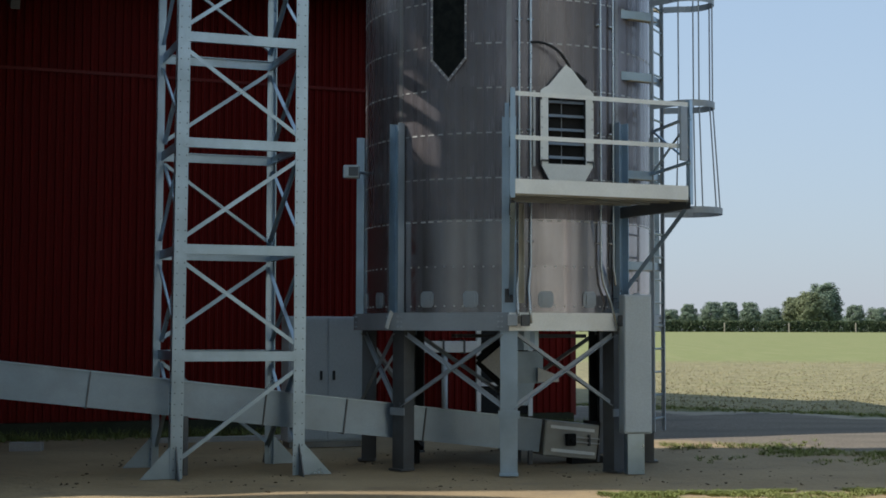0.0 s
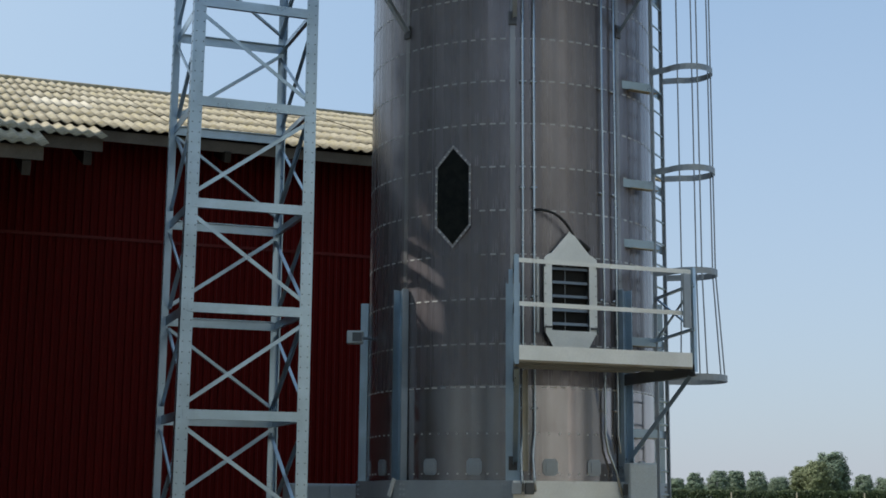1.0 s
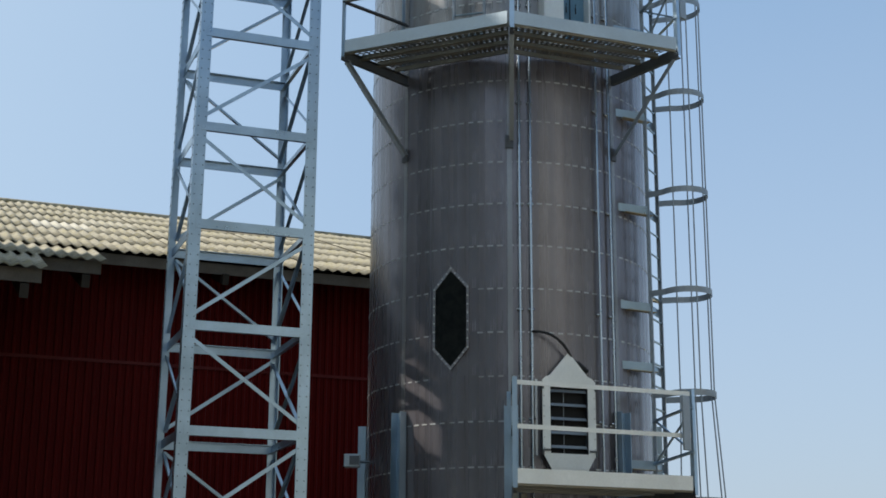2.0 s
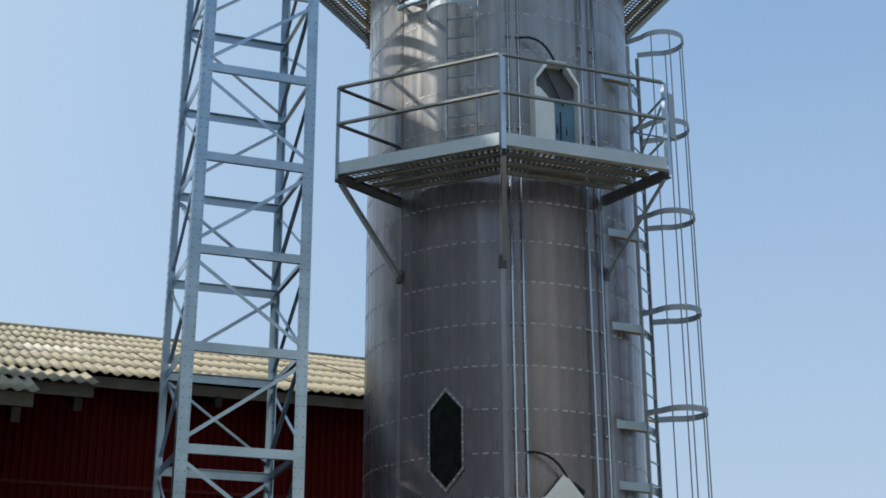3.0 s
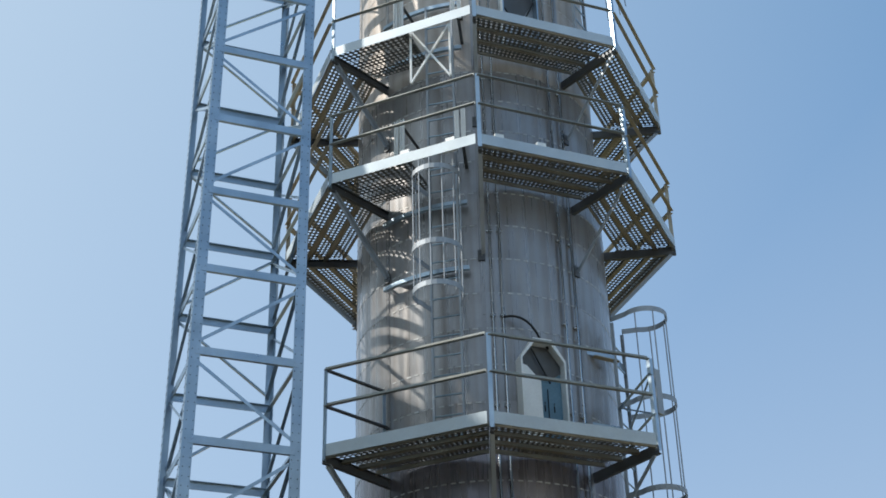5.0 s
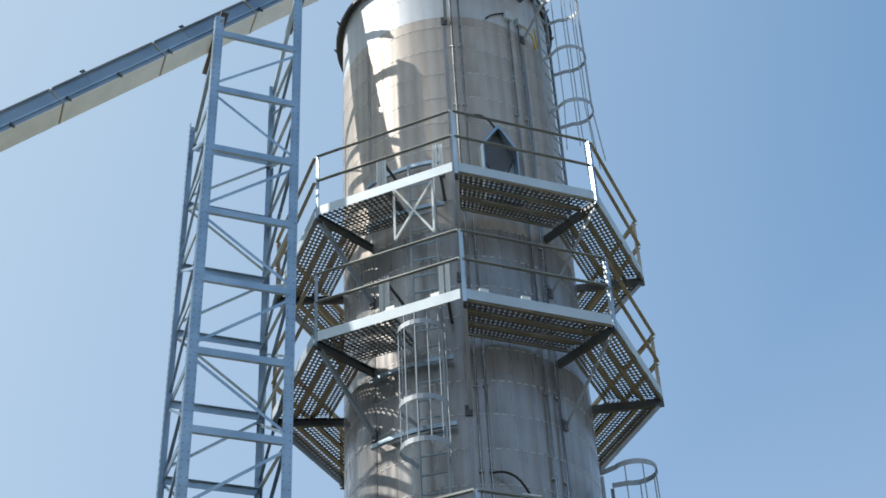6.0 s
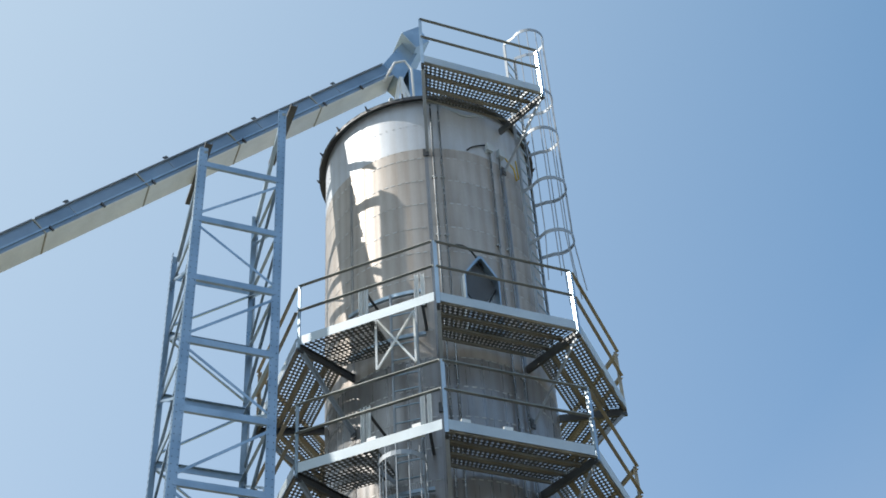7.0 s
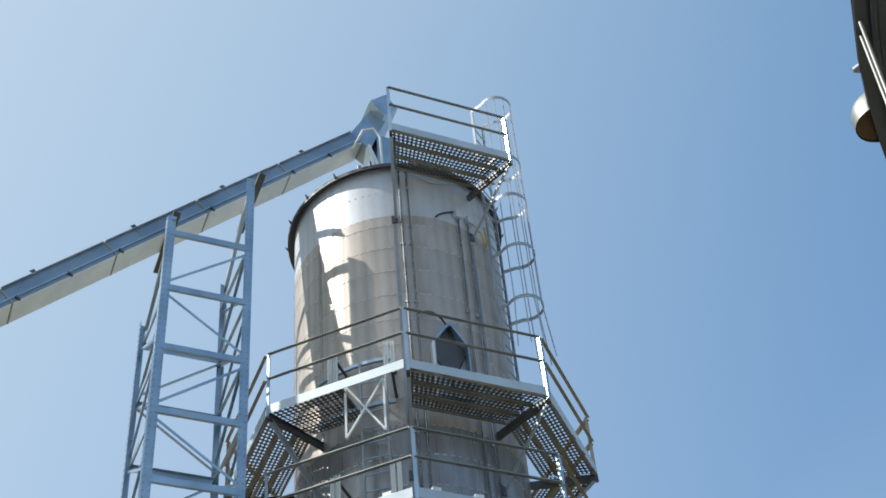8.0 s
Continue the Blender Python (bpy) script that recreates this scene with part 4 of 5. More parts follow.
def hatch_gate(platform, deck):
    l0, l1, r0, r1 = polar(PHI - 20.5, 2.55, deck - 0.82), polar(PHI - 20.5, 2.55, deck + 0.12), polar(PHI - 7.5, 2.55, deck - 0.82), polar(PHI - 7.5, 2.55, deck + 0.12)
    for p, q in ((l0, l1), (r0, r1), (l0, r1), (l1, r0)):
        bar("gate_rod", platform, p, q, flat(0.028, 0.028), ZINC_NEW_LIT, outward(PHI - 14))


def ladder_exit(platform, deck, rail, turn):
    """Braced side frame and gate plate between the corner post and the caged ladder."""
    a = corner(1)
    post, lad = polar(a, RHO, 0), polar(RIGHT, 2.03, 0) - sideways(RIGHT) * 0.21
    up = lambda z: Vector((0, 0, z))
    for z in (deck + 0.38, rail - 0.22):
        bar("exit_rail", platform, post + up(z), lad + up(z - 0.03), angle(0.04, 0.005), ZINC, (0, 0, 1))
    for z0, z1 in ((deck + 0.38, rail - 0.22), (rail - 0.22, deck + 0.38)):
        bar("exit_brace", platform, post + up(z0), lad + up(z1), flat(0.02, 0.02), ZINC, (0, 0, 1))
    bm = bmesh.new()
    m = at_wall(a + turn, RHO - 0.03, (deck + rail) / 2 + 0.16)
    add_box(bm, m, 0.12, 0.03, 0.62)
    part("gate_plate", bm, CAGE, platform, bevel=0.004)


RIGHT = 63.0
ladder_gear(walkway, 12.55)
ladder_gear(upper_walkway, 14.77)
hatch_gate(upper_walkway, 14.77)
ladder_exit(low_platform, 3.20, 4.315, -1.8)
ladder_exit(mid_platform, 8.53, 9.69, 3.0)
bar("prop", low_platform, polar(corner(0) + 4.5, 2.12, 1.98), polar(corner(0) + 4.5, 2.12, 3.12), angle(0.06, 0.006), ZINC_WARM, outward(0))


# ---- ladders ----
def build_ladder(ang, r, z0, z1, cage, hoops, label, brackets=(), width=0.42, rad=0.36, reach=0.05, flare=0.0, rods=(-95, -48, 0, 48, 95)):
    """A ladder facing away from the dryer; cage: from and to; hoops: their heights."""
    l = thing("caged_ladder", polar(ang, r, z0), label, "ladder", "ladders on the dryer")
    o, s = outward(ang), sideways(ang)
    for x in (-width / 2, width / 2):
        bar("stile", l, polar(ang, r, z0) + s * x, polar(ang, r, z1) + s * x, channel(0.045, 0.03, 0.005), CAGE, s * (1 if x < 0 else -1))
    n = int((z1 - z0 - 0.1) / 0.28)
    bm = bmesh.new()
    add_tube(bm, [Vector((-width / 2, 0, 0)), Vector((width / 2, 0, 0))], 0.013, 6)
    rung = finish(bm, ZINC, "rung")
    for i in range(n):
        piece("rung", rung, l, at_wall(ang, r, z0 + 0.16 + 0.28 * i))
    for z in hoops:
        bm = bmesh.new()
        pts = [polar(ang, r, z) - s * width / 2]
        wide = rad + (flare if z == cage[0] else 0.0)
        for i in range(21):
            a = radians(-125 + 250 * i / 20)
            pts.append(polar(ang, r + reach + rad, z) + s * wide * math.sin(a) + o * wide * math.cos(a))
        pts.append(polar(ang, r, z) + s * width / 2)
        add_strip(bm, pts, 0.075, (0, 0, 1), 0.006)
        part("cage_hoop", bm, CAGE, l)
    if cage:
        for deg in rods:
            a = radians(deg)
            way = s * math.sin(a) + o * math.cos(a)
            q = polar(ang, r + reach + rad, 0) + way * (rad - 0.012)
            foot = q + way * flare
            bm = bmesh.new()
            add_tube(bm, ([(foot.x, foot.y, cage[0]), (q.x, q.y, hoops[1] if hoops[0] == cage[0] else hoops[0])] if flare else [(q.x, q.y, cage[0])]) + [(q.x, q.y, cage[1])], 0.009, 6)
            part("cage_bar", bm, CAGE, l)
    for z in brackets:
        bm = bmesh.new()
        wall = polar(ang - 17, R, z)
        add_profile(bm, wall, polar(ang, r, z) - s * width / 2, flat(0.012, 0.10), (0, 0, 1))
        add_profile(bm, polar(ang, r - 0.03, z) - s * (width / 2 + 0.02), polar(ang, r - 0.03, z) + s * (width / 2 + 0.06), flat(0.012, 0.10), (0, 0, 1))
        clamp = part("wall_bracket", bm, ZINC, l)
        # the flange's underside is tinted for warm light reflected from below
        bm = bmesh.new()
        add_profile(bm, polar(ang - 14, R + 0.03, z - 0.054), polar(ang, r + 0.02, z - 0.054) - s * (width / 2 - 0.1), flat(0.09, 0.008), (0, 0, 1))
        part("bracket_flange", bm, ZINC_WARM, clamp)
    return l


build_ladder(RIGHT, 2.02, 0.45, 10.75, (3.11, 10.8), (3.11, 4.40, 5.67, 6.95, 8.24, 9.50, 10.80), "tall galvanised ladder with safety cage up the dryer", (2.45, 3.55, 4.75, 5.50, 6.75, 8.0, 9.15, 10.24), rad=0.315, reach=0.085, flare=0.085)
build_ladder(PHI - 13.8, 2.06, 8.58, 12.95, (10.5, 12.5), (10.56, 11.18, 12.34), "galvanised ladder with safety cage between two walkways", (), rad=0.33, rods=(-105, -62, -30, 0, 30, 62, 105))
build_ladder(PHI - 13.8, 2.06, 12.6, 15.7, None, (), "short galvanised ladder between the two upper walkways")
build_ladder(58.0, 1.96, 14.8, 22.4, (16.25, 22.4), (17.31, 18.51, 19.75, 20.75, 22.42), "upper galvanised ladder with safety cage to the top platform", (), rad=0.30, reach=0.10, flare=0.09, rods=(-100, -66, -33, 0, 33, 66, 100))


# ---- lattice tower and conveyors ----
TURN = radians(20.0)
TU, TN = Vector((math.cos(TURN), math.sin(TURN), 0)), Vector((-math.sin(TURN), math.cos(TURN), 0))
TW, TD = 1.395, 1.491
TOWER = Vector((-1.657, 16.44, 0))     # the front leg on the dryer's side


def build_tower():
    t = thing("lattice_tower", TOWER, "square galvanised lattice tower that carries the inclined conveyor", "lattice tower")
    foot = {"rf": TOWER, "lf": TOWER - TU * TW, "rb": TOWER + TN * TD, "lb": TOWER - TU * TW + TN * TD}
    top = {"rf": 20.05, "lf": 18.71, "rb": 18.86, "lb": 17.57}
    inx = {"rf": -TU, "lf": TU, "rb": -TU, "lb": TU}
    iny = {"rf": TN, "lf": TN, "rb": -TN, "lb": -TN}
    lean = {"rf": Vector(), "lf": TU * 0.0062, "rb": TU * -0.002, "lb": TU * 0.004}     # the legs close in a little as they rise
    at = lambda k, z: foot[k] + lean[k] * z + Vector((0, 0, z))
    bolts = []
    for k in foot:
        bm = bmesh.new()
        rear = k in ("rb", "lb")
        p = foot[k] - inx[k] * (0.045 if k == "rb" else 0.075)
        a, b = inx[k], iny[k]
        z1 = top[k]
        w, th = 0.10 if rear else 0.14, 0.010
        outline = [Vector((0, 0, 0)), a * w, a * w + b * th, a * th + b * th, a * th + b * w, b * w]
        lo = [bm.verts.new(p + v) for v in outline]
        hi = [bm.verts.new(p + v + lean[k] * z1 + Vector((0, 0, z1))) for v in outline]
        for i in range(6):
            bm.faces.new((lo[i], lo[(i + 1) % 6], hi[(i + 1) % 6], hi[i]))
        bm.faces.new(lo); bm.faces.new(hi)
        bmesh.ops.recalc_face_normals(bm, faces=bm.faces[:])
        for i in range(int(z1 / 0.122)):
            for x in (0.03, 0.078) if rear else (0.035, 0.118):
                for q in (p + a * x, p + b * x):
                    bolts.append(q + (lean[k] + Vector((0, 0, 1))) * (0.1 + 0.122 * i))
        leg = part("leg", bm, ZINC, t)
        bm = bmesh.new()
        out = -a
        slab(bm, [p + out * 0.33 + b * 0.02, p + a * 0.06 + b * 0.02, p + a * 0.06 + b * 0.02 + Vector((0, 0, 0.36)), p + b * 0.02 + Vector((0, 0, 0.36))], b * 0.012)
        part("foot_gusset", bm, ZINC, t)
        bm = bmesh.new()
        slab(bm, [p - b * 0.24 + a * 0.06, p + a * 0.06, p + a * 0.06 + Vector((0, 0, 0.36))], a * 0.012)
        part("foot_gusset", bm, DARK_STEEL, t)
    levels = [1.364 + 1.2125 * k for k in range(15)]
    sides = (("lf", "rf", TN, 0), ("lb", "rb", -TN, 1), ("lf", "lb", TU, 0), ("rf", "rb", -TU, 1))
    for a, b, inward, phase in sides:
        for i, z in enumerate(levels):
            cap = min(top[a], top[b])
            if z > cap - 0.05:
                continue
            bm = bmesh.new()
            add_profile(bm, at(a, z) - inward * 0.006, at(b, z) - inward * 0.006, [(-0.055, 0), (0.055, 0), (0.055, 0.05), (0.047, 0.05), (0.047, 0.008), (-0.055, 0.008)], inward)
            part("cross_bar", bm, ZINC, t)
            z0 = levels[i - 1] + 0.14 if i else 0.22
            p, q = (at(a, z0), at(b, z - 0.10)) if (i + phase) % 2 == 0 else (at(a, z - 0.10), at(b, z0))
            d = (q - p).normalized()
            bar("diagonal", t, p + d * 0.02 + inward * 0.012, q - d * 0.02 + inward * 0.012, angle(0.045, 0.006), ZINC, inward)
            if inward in (TU, -TU):     # the two sides are cross-braced
                lo, hi = Vector((p.x, p.y, q.z)), Vector((q.x, q.y, p.z))
                d = (hi - lo).normalized()
                bar("diagonal", t, lo + d * 0.05 - inward * 0.03, hi - d * 0.05 - inward * 0.03, angle(0.038, 0.006), ZINC, inward)
    for a, b in (("lf", "lb"), ("rf", "rb")):
        bar("head_strut", t, at(b, top[b] - 0.08), at(a, top[a] - 0.06), channel(0.11, 0.06), ZINC, TU)
    cube = [(x, y, z) for x in (-0.006, 0.006) for y in (-0.006, 0.006) for z in (-0.006, 0.006)]
    quads = ((0, 1, 3, 2), (4, 6, 7, 5), (0, 4, 5, 1), (2, 3, 7, 6), (0, 2, 6, 4), (1, 5, 7, 3))
    verts, faces = [], []
    for q in bolts:
        n = len(verts)
        verts += [q + TU * x + TN * y + Vector((0, 0, z)) for x, y, z in cube]
        faces += [tuple(n + k for k in f) for f in quads]
    me = bpy.data.meshes.new("leg_bolts")
    me.from_pydata(verts, [], faces)
    me.materials.append(DARK_STEEL)
    tagged(piece("leg_bolts", me, t), kind="stuff")


build_tower()
AXIS = Vector((CX, CY, 0))


def on_line(s, off, z):
    return AXIS + TU * s + TN * off + Vector((0, 0, z))


def build_conveyor():
    c = thing("inclined_conveyor", on_line(-9.8, 0, 13.5), "enclosed galvanised conveyor rising steeply to the dryer's top", "conveyor")
    way = (TU + Vector((0, 0, 1.0))).normalized()
    nor = (Vector((0, 0, 1)) - TU).normalized()
    base = lambda s: on_line(s, 0, 23.23 + s)
    joints = [-10.8 + 1.45 * i for i in range(8)]
    mid, wide, deep = 0.125, 0.46, 0.31     # how far the trough's middle lies above the line, its width and depth
    for lo, hi in zip(joints, joints[1:]):
        a, b = base(lo) + nor * mid, base(hi) + nor * mid
        bm = bmesh.new()
        add_profile(bm, a, b, flat(wide, deep), nor)
        sec = part("trough", bm, TROUGH, c)
        bm = bmesh.new()
        for side in (-1, 1):
            edge = TN * side * (wide / 2 + 0.012)
            add_profile(bm, a + edge - nor * 0.07, b + edge - nor * 0.07, flat(0.022, 0.03), nor)
        part("side_seam", bm, ZINC, sec)
        # the underside's reflection of sunlit ground is put in as a paler zinc
        bm = bmesh.new()
        add_profile(bm, a + way * 0.02 - nor * (deep / 2 + 0.004), b - way * 0.02 - nor * (deep / 2 + 0.004), flat(wide + 0.03, 0.006), nor)
        part("bottom_sheet", bm, ZINC_NEW_LIT, sec, "bottom sheet coloured pale for light off the ground")
        bm = bmesh.new()
        add_profile(bm, a - way * 0.011, a + way * 0.011, flat(wide + 0.03, deep + 0.03), nor)
        part("flange", bm, ZINC_WARM, sec)
        bm = bmesh.new()
        m = a.lerp(b, 0.32)
        add_profile(bm, m - way * 0.006, m + way * 0.006, flat(wide + 0.012, deep + 0.012), nor)
        part("stiffening_rib", bm, CAGE, sec)
        bm = bmesh.new()
        add_profile(bm, a + way * 0.03 + nor * (deep / 2 + 0.006), b - way * 0.03 + nor * (deep / 2 + 0.006), flat(wide + 0.09, 0.014), nor)
        part("lid", bm, CAGE, sec)
        bm = bmesh.new()
        q = m + nor * (deep / 2 + 0.035) - TN * (wide / 2 + 0.03)
        add_profile(bm, q - way * 0.035, q + way * 0.035, flat(0.025, 0.07), nor)
        add_profile(bm, q - way * 0.05 + nor * 0.03, q + way * 0.02 + nor * 0.03, flat(0.02, 0.015), nor)
        part("lid_clip", bm, DARK_STEEL, sec)
        for u in (0.06, 0.55):
            bm = bmesh.new()
            q = a.lerp(b, u) - nor * (deep / 2 - 0.03) - TN * (wide / 2 + 0.02)
            add_profile(bm, q - nor * 0.05, q + nor * 0.05, flat(0.03, 0.03), way)
            part("latch", bm, DARK_STEEL, sec)
    hi = joints[-1]
    bm = bmesh.new()
    slab(bm, [on_line(x, -0.40, z) for x, z in ((-0.50, 23.69), (-0.14, 24.02), (0.09, 23.64), (-0.21, 23.33))], TN * 0.80)
    part("head_hood", bm, ZINC, c, bevel=0.01)
    bm = bmesh.new()
    slab(bm, [on_line(x, -0.21, z) for x, z in ((-0.86, 22.77), (-0.47, 22.42), (-0.12, 23.40), (-0.40, 23.66))], TN * 0.42)
    part("head_neck", bm, ZINC, c)
    bm = bmesh.new()
    add_tube(bm, [on_line(-0.95, -0.55, 21.9), on_line(-0.75, -0.6, 22.45), on_line(-0.55, -0.62, 22.55), on_line(-0.42, -0.62, 22.35), on_line(-0.38, -0.62, 20.5)], 0.025, 8)
    part("grab_rail", bm, ZINC_NEW_LIT, c, smooth=True)
    bm = bmesh.new()
    add_box(bm, Matrix.Translation((CX - 0.1, CY, 22.1)) @ Matrix.Rotation(TURN, 4, "Z"), 0.42, 0.42, 1.7)
    part("drop_spout", bm, ZINC, c)
    for x, y in ((-0.55, -0.5), (-0.2, -0.62), (-0.55, 0.5), (0.25, -0.55)):
        p = on_line(x - 0.35, y, 20.35)
        bar("support_leg", c, p, on_line(-0.55, y * 0.5, 22.45), angle(0.07, 0.007), ZINC_NEW_LIT, TN)
    # gantry beams where it rests on the tower
    for s in (-4.15, -2.72):
        z = 23.23 + s - 0.13
        bar("saddle_beam", c, on_line(s, -0.75, z), on_line(s, 0.75, z), channel(0.12, 0.06), DARK_STEEL, (0, 0, 1))

    l = thing("drag_conveyor", on_line(-7.6, -0.3, 0), "low galvanised drag conveyor sloping down under the dryer", "conveyor")
    z_at = lambda s: 0.375 - 0.1165 * s
    cuts = [-9.2, -7.15, -5.3, -3.28, -2.3, -1.3, 0.25]
    way = Vector((TU.x, TU.y, -0.1165)).normalized()
    for a, b in zip(cuts, cuts[1:]):
        p, q = on_line(a, -0.32, z_at(a)), on_line(b, -0.32, z_at(b))
        bm = bmesh.new()
        add_profile(bm, p + way * 0.006, q - way * 0.006, flat(0.36, 0.40), (0, 0, 1))
        sec = part("trough", bm, TROUGH, l)
        bm = bmesh.new()
        add_profile(bm, p - way * 0.007, p + way * 0.007, flat(0.40, 0.43), (0, 0, 1))
        part("flange", bm, DARK_STEEL, sec)
        bm = bmesh.new()
        add_profile(bm, p, q, flat(0.42, 0.012), (0, 0, 1))
        ob = part("lid", bm, ZINC, sec)
        ob.matrix_basis = Matrix.Translation((0, 0, 0.207))
    p, q = on_line(0.28, -0.32, 0.33), on_line(1.02, -0.32, 0.25)
    bm = bmesh.new()
    add_profile(bm, p, q, flat(0.46, 0.44), (0, 0, 1))
    tail = part("tail_box", bm, TAIL, l, "battered tail box with bearing plate", bevel=0.012)
    bm = bmesh.new()
    add_box(bm, Matrix.Translation(on_line(0.62, -0.585, 0.30)) @ Matrix.Rotation(TURN, 4, "Z"), 0.13, 0.07, 0.15)
    add_tube(bm, [on_line(0.62, -0.54, 0.30), on_line(0.62, -0.66, 0.30)], 0.035, 14)
    part("bearing", bm, BLACK, tail, bevel=0.01)
    for z in (0.33, 0.27):
        bm = bmesh.new()
        add_tube(bm, [on_line(0.68, -0.58, z), on_line(1.02, -0.58, z - 0.035)], 0.009, 6)
        part("take_up_rod", bm, BOLT, tail)
    bm = bmesh.new()
    add_box(bm, Matrix.Translation(on_line(0.88, -0.575, 0.285)) @ Matrix.Rotation(TURN, 4, "Z"), 0.02, 0.05, 0.14)
    part("take_up_lug", bm, DARK_STEEL, tail)
    for z in (0.13, 0.42):
        bm = bmesh.new()
        add_profile(bm, on_line(0.36, -0.56, z + 0.05), on_line(0.96, -0.56, z - 0.02), flat(0.02, 0.04), (0, 0, 1))
        part("slide_rail", bm, ZINC_NEW_LIT, tail)
    bm = bmesh.new()
    add_profile(bm, on_line(1.02, -0.32, 0.26), on_line(1.05, -0.32, 0.257), flat(0.50, 0.50), (0, 0, 1))
    part("end_plate", bm, DARK_STEEL, tail)
    bm = bmesh.new()
    add_profile(bm, on_line(0.66, -0.45, 0.03), on_line(1.12, -0.45, 0.03), flat(0.16, 0.09), (0, 0, 1))
    part("foot_block", bm, BLACK, tail)
    for s in (-6.4, -4.2, 0.1):
        for off in (-0.5, -0.14):
            bar("support_leg", l, on_line(s, off, 0), on_line(s, off, z_at(s) - 0.19), flat(0.05, 0.05), DARK_STEEL, TU)


build_conveyor()


# ---- yard things ----
def build_cabinets():
    c = thing("control_cabinet", (-1.65, 20.3, 0), "grey double-door electrical cabinet standing before the barn", "cabinet")
    turn = Matrix.Rotation(BARN_TURN, 4, "Z")
    base = Matrix.Translation((-1.66, 20.35, 0)) @ turn
    bm = bmesh.new()
    add_box(bm, base @ Matrix.Translation((0, 0.2, 0.97)), 1.12, 0.40, 1.78)
    part("body", bm, CABINET, c, bevel=0.01)
    bm = bmesh.new()
    add_box(bm, base @ Matrix.Translation((0, 0.2, 0.05)), 1.06, 0.36, 0.10)
    part("plinth", bm, CEMENT, c)
    for x in (-0.27, 0.29):
        bm = bmesh.new()
        add_box(bm, base @ Matrix.Translation((x, -0.012, 0.97)), 0.53, 0.022, 1.72)
        door = part("door", bm, CABINET, c, bevel=0.004)
        bm = bmesh.new()
        add_box(bm, base @ Matrix.Translation((x + (0.18 if x < 0 else -0.19), -0.04, 1.02)), 0.03, 0.035, 0.13)
        part("handle", bm, RUBBER, door)
    p = thing("side_cabinet", polar(corner(1) + 6, 2.05, 0.4), "narrow grey steel panel box beside the dryer ladder", "cabinet")
    m = Matrix.Translation((2.28, 16.62, 0)) @ Matrix.Rotation(radians(8), 4, "Z")
    bm = bmesh.new()
    add_box(bm, m @ Matrix.Translation((0, 0.12, 1.28)), 0.33, 0.24, 1.62)
    part("body", bm, CABINET, p, bevel=0.008)
    bm = bmesh.new()
    add_box(bm, m @ Matrix.Translation((0.0, -0.008, 1.28)), 0.31, 0.014, 1.58)
    part("door", bm, CABINET, p, bevel=0.003)
    bm = bmesh.new()
    add_box(bm, m @ Matrix.Translation((-0.02, 0.10, 0.235)), 0.20, 0.16, 0.47)
    part("stand", bm, ZINC, p)
    f = thing("wall_lamp", polar(-75, 2.1, 3.5), "small grey floodlight box on the dryer's stiffener", "lamp")
    bm = bmesh.new()
    add_box(bm, Matrix.Translation((-1.15, 17.7, 3.645)), 0.20, 0.14, 0.16)
    part("housing", bm, CABINET, f, bevel=0.01)
    bm = bmesh.new()
    add_box(bm, Matrix.Translation((-1.12, 17.625, 3.645)), 0.12, 0.012, 0.11)
    part("lens", bm, DARK_STEEL, f)
    bm = bmesh.new()
    add_tube(bm, [(-1.10, 17.74, 3.645), (-0.90, 17.90, 3.645)], 0.02, 8)
    part("bracket", bm, ZINC, f)


build_cabinets()


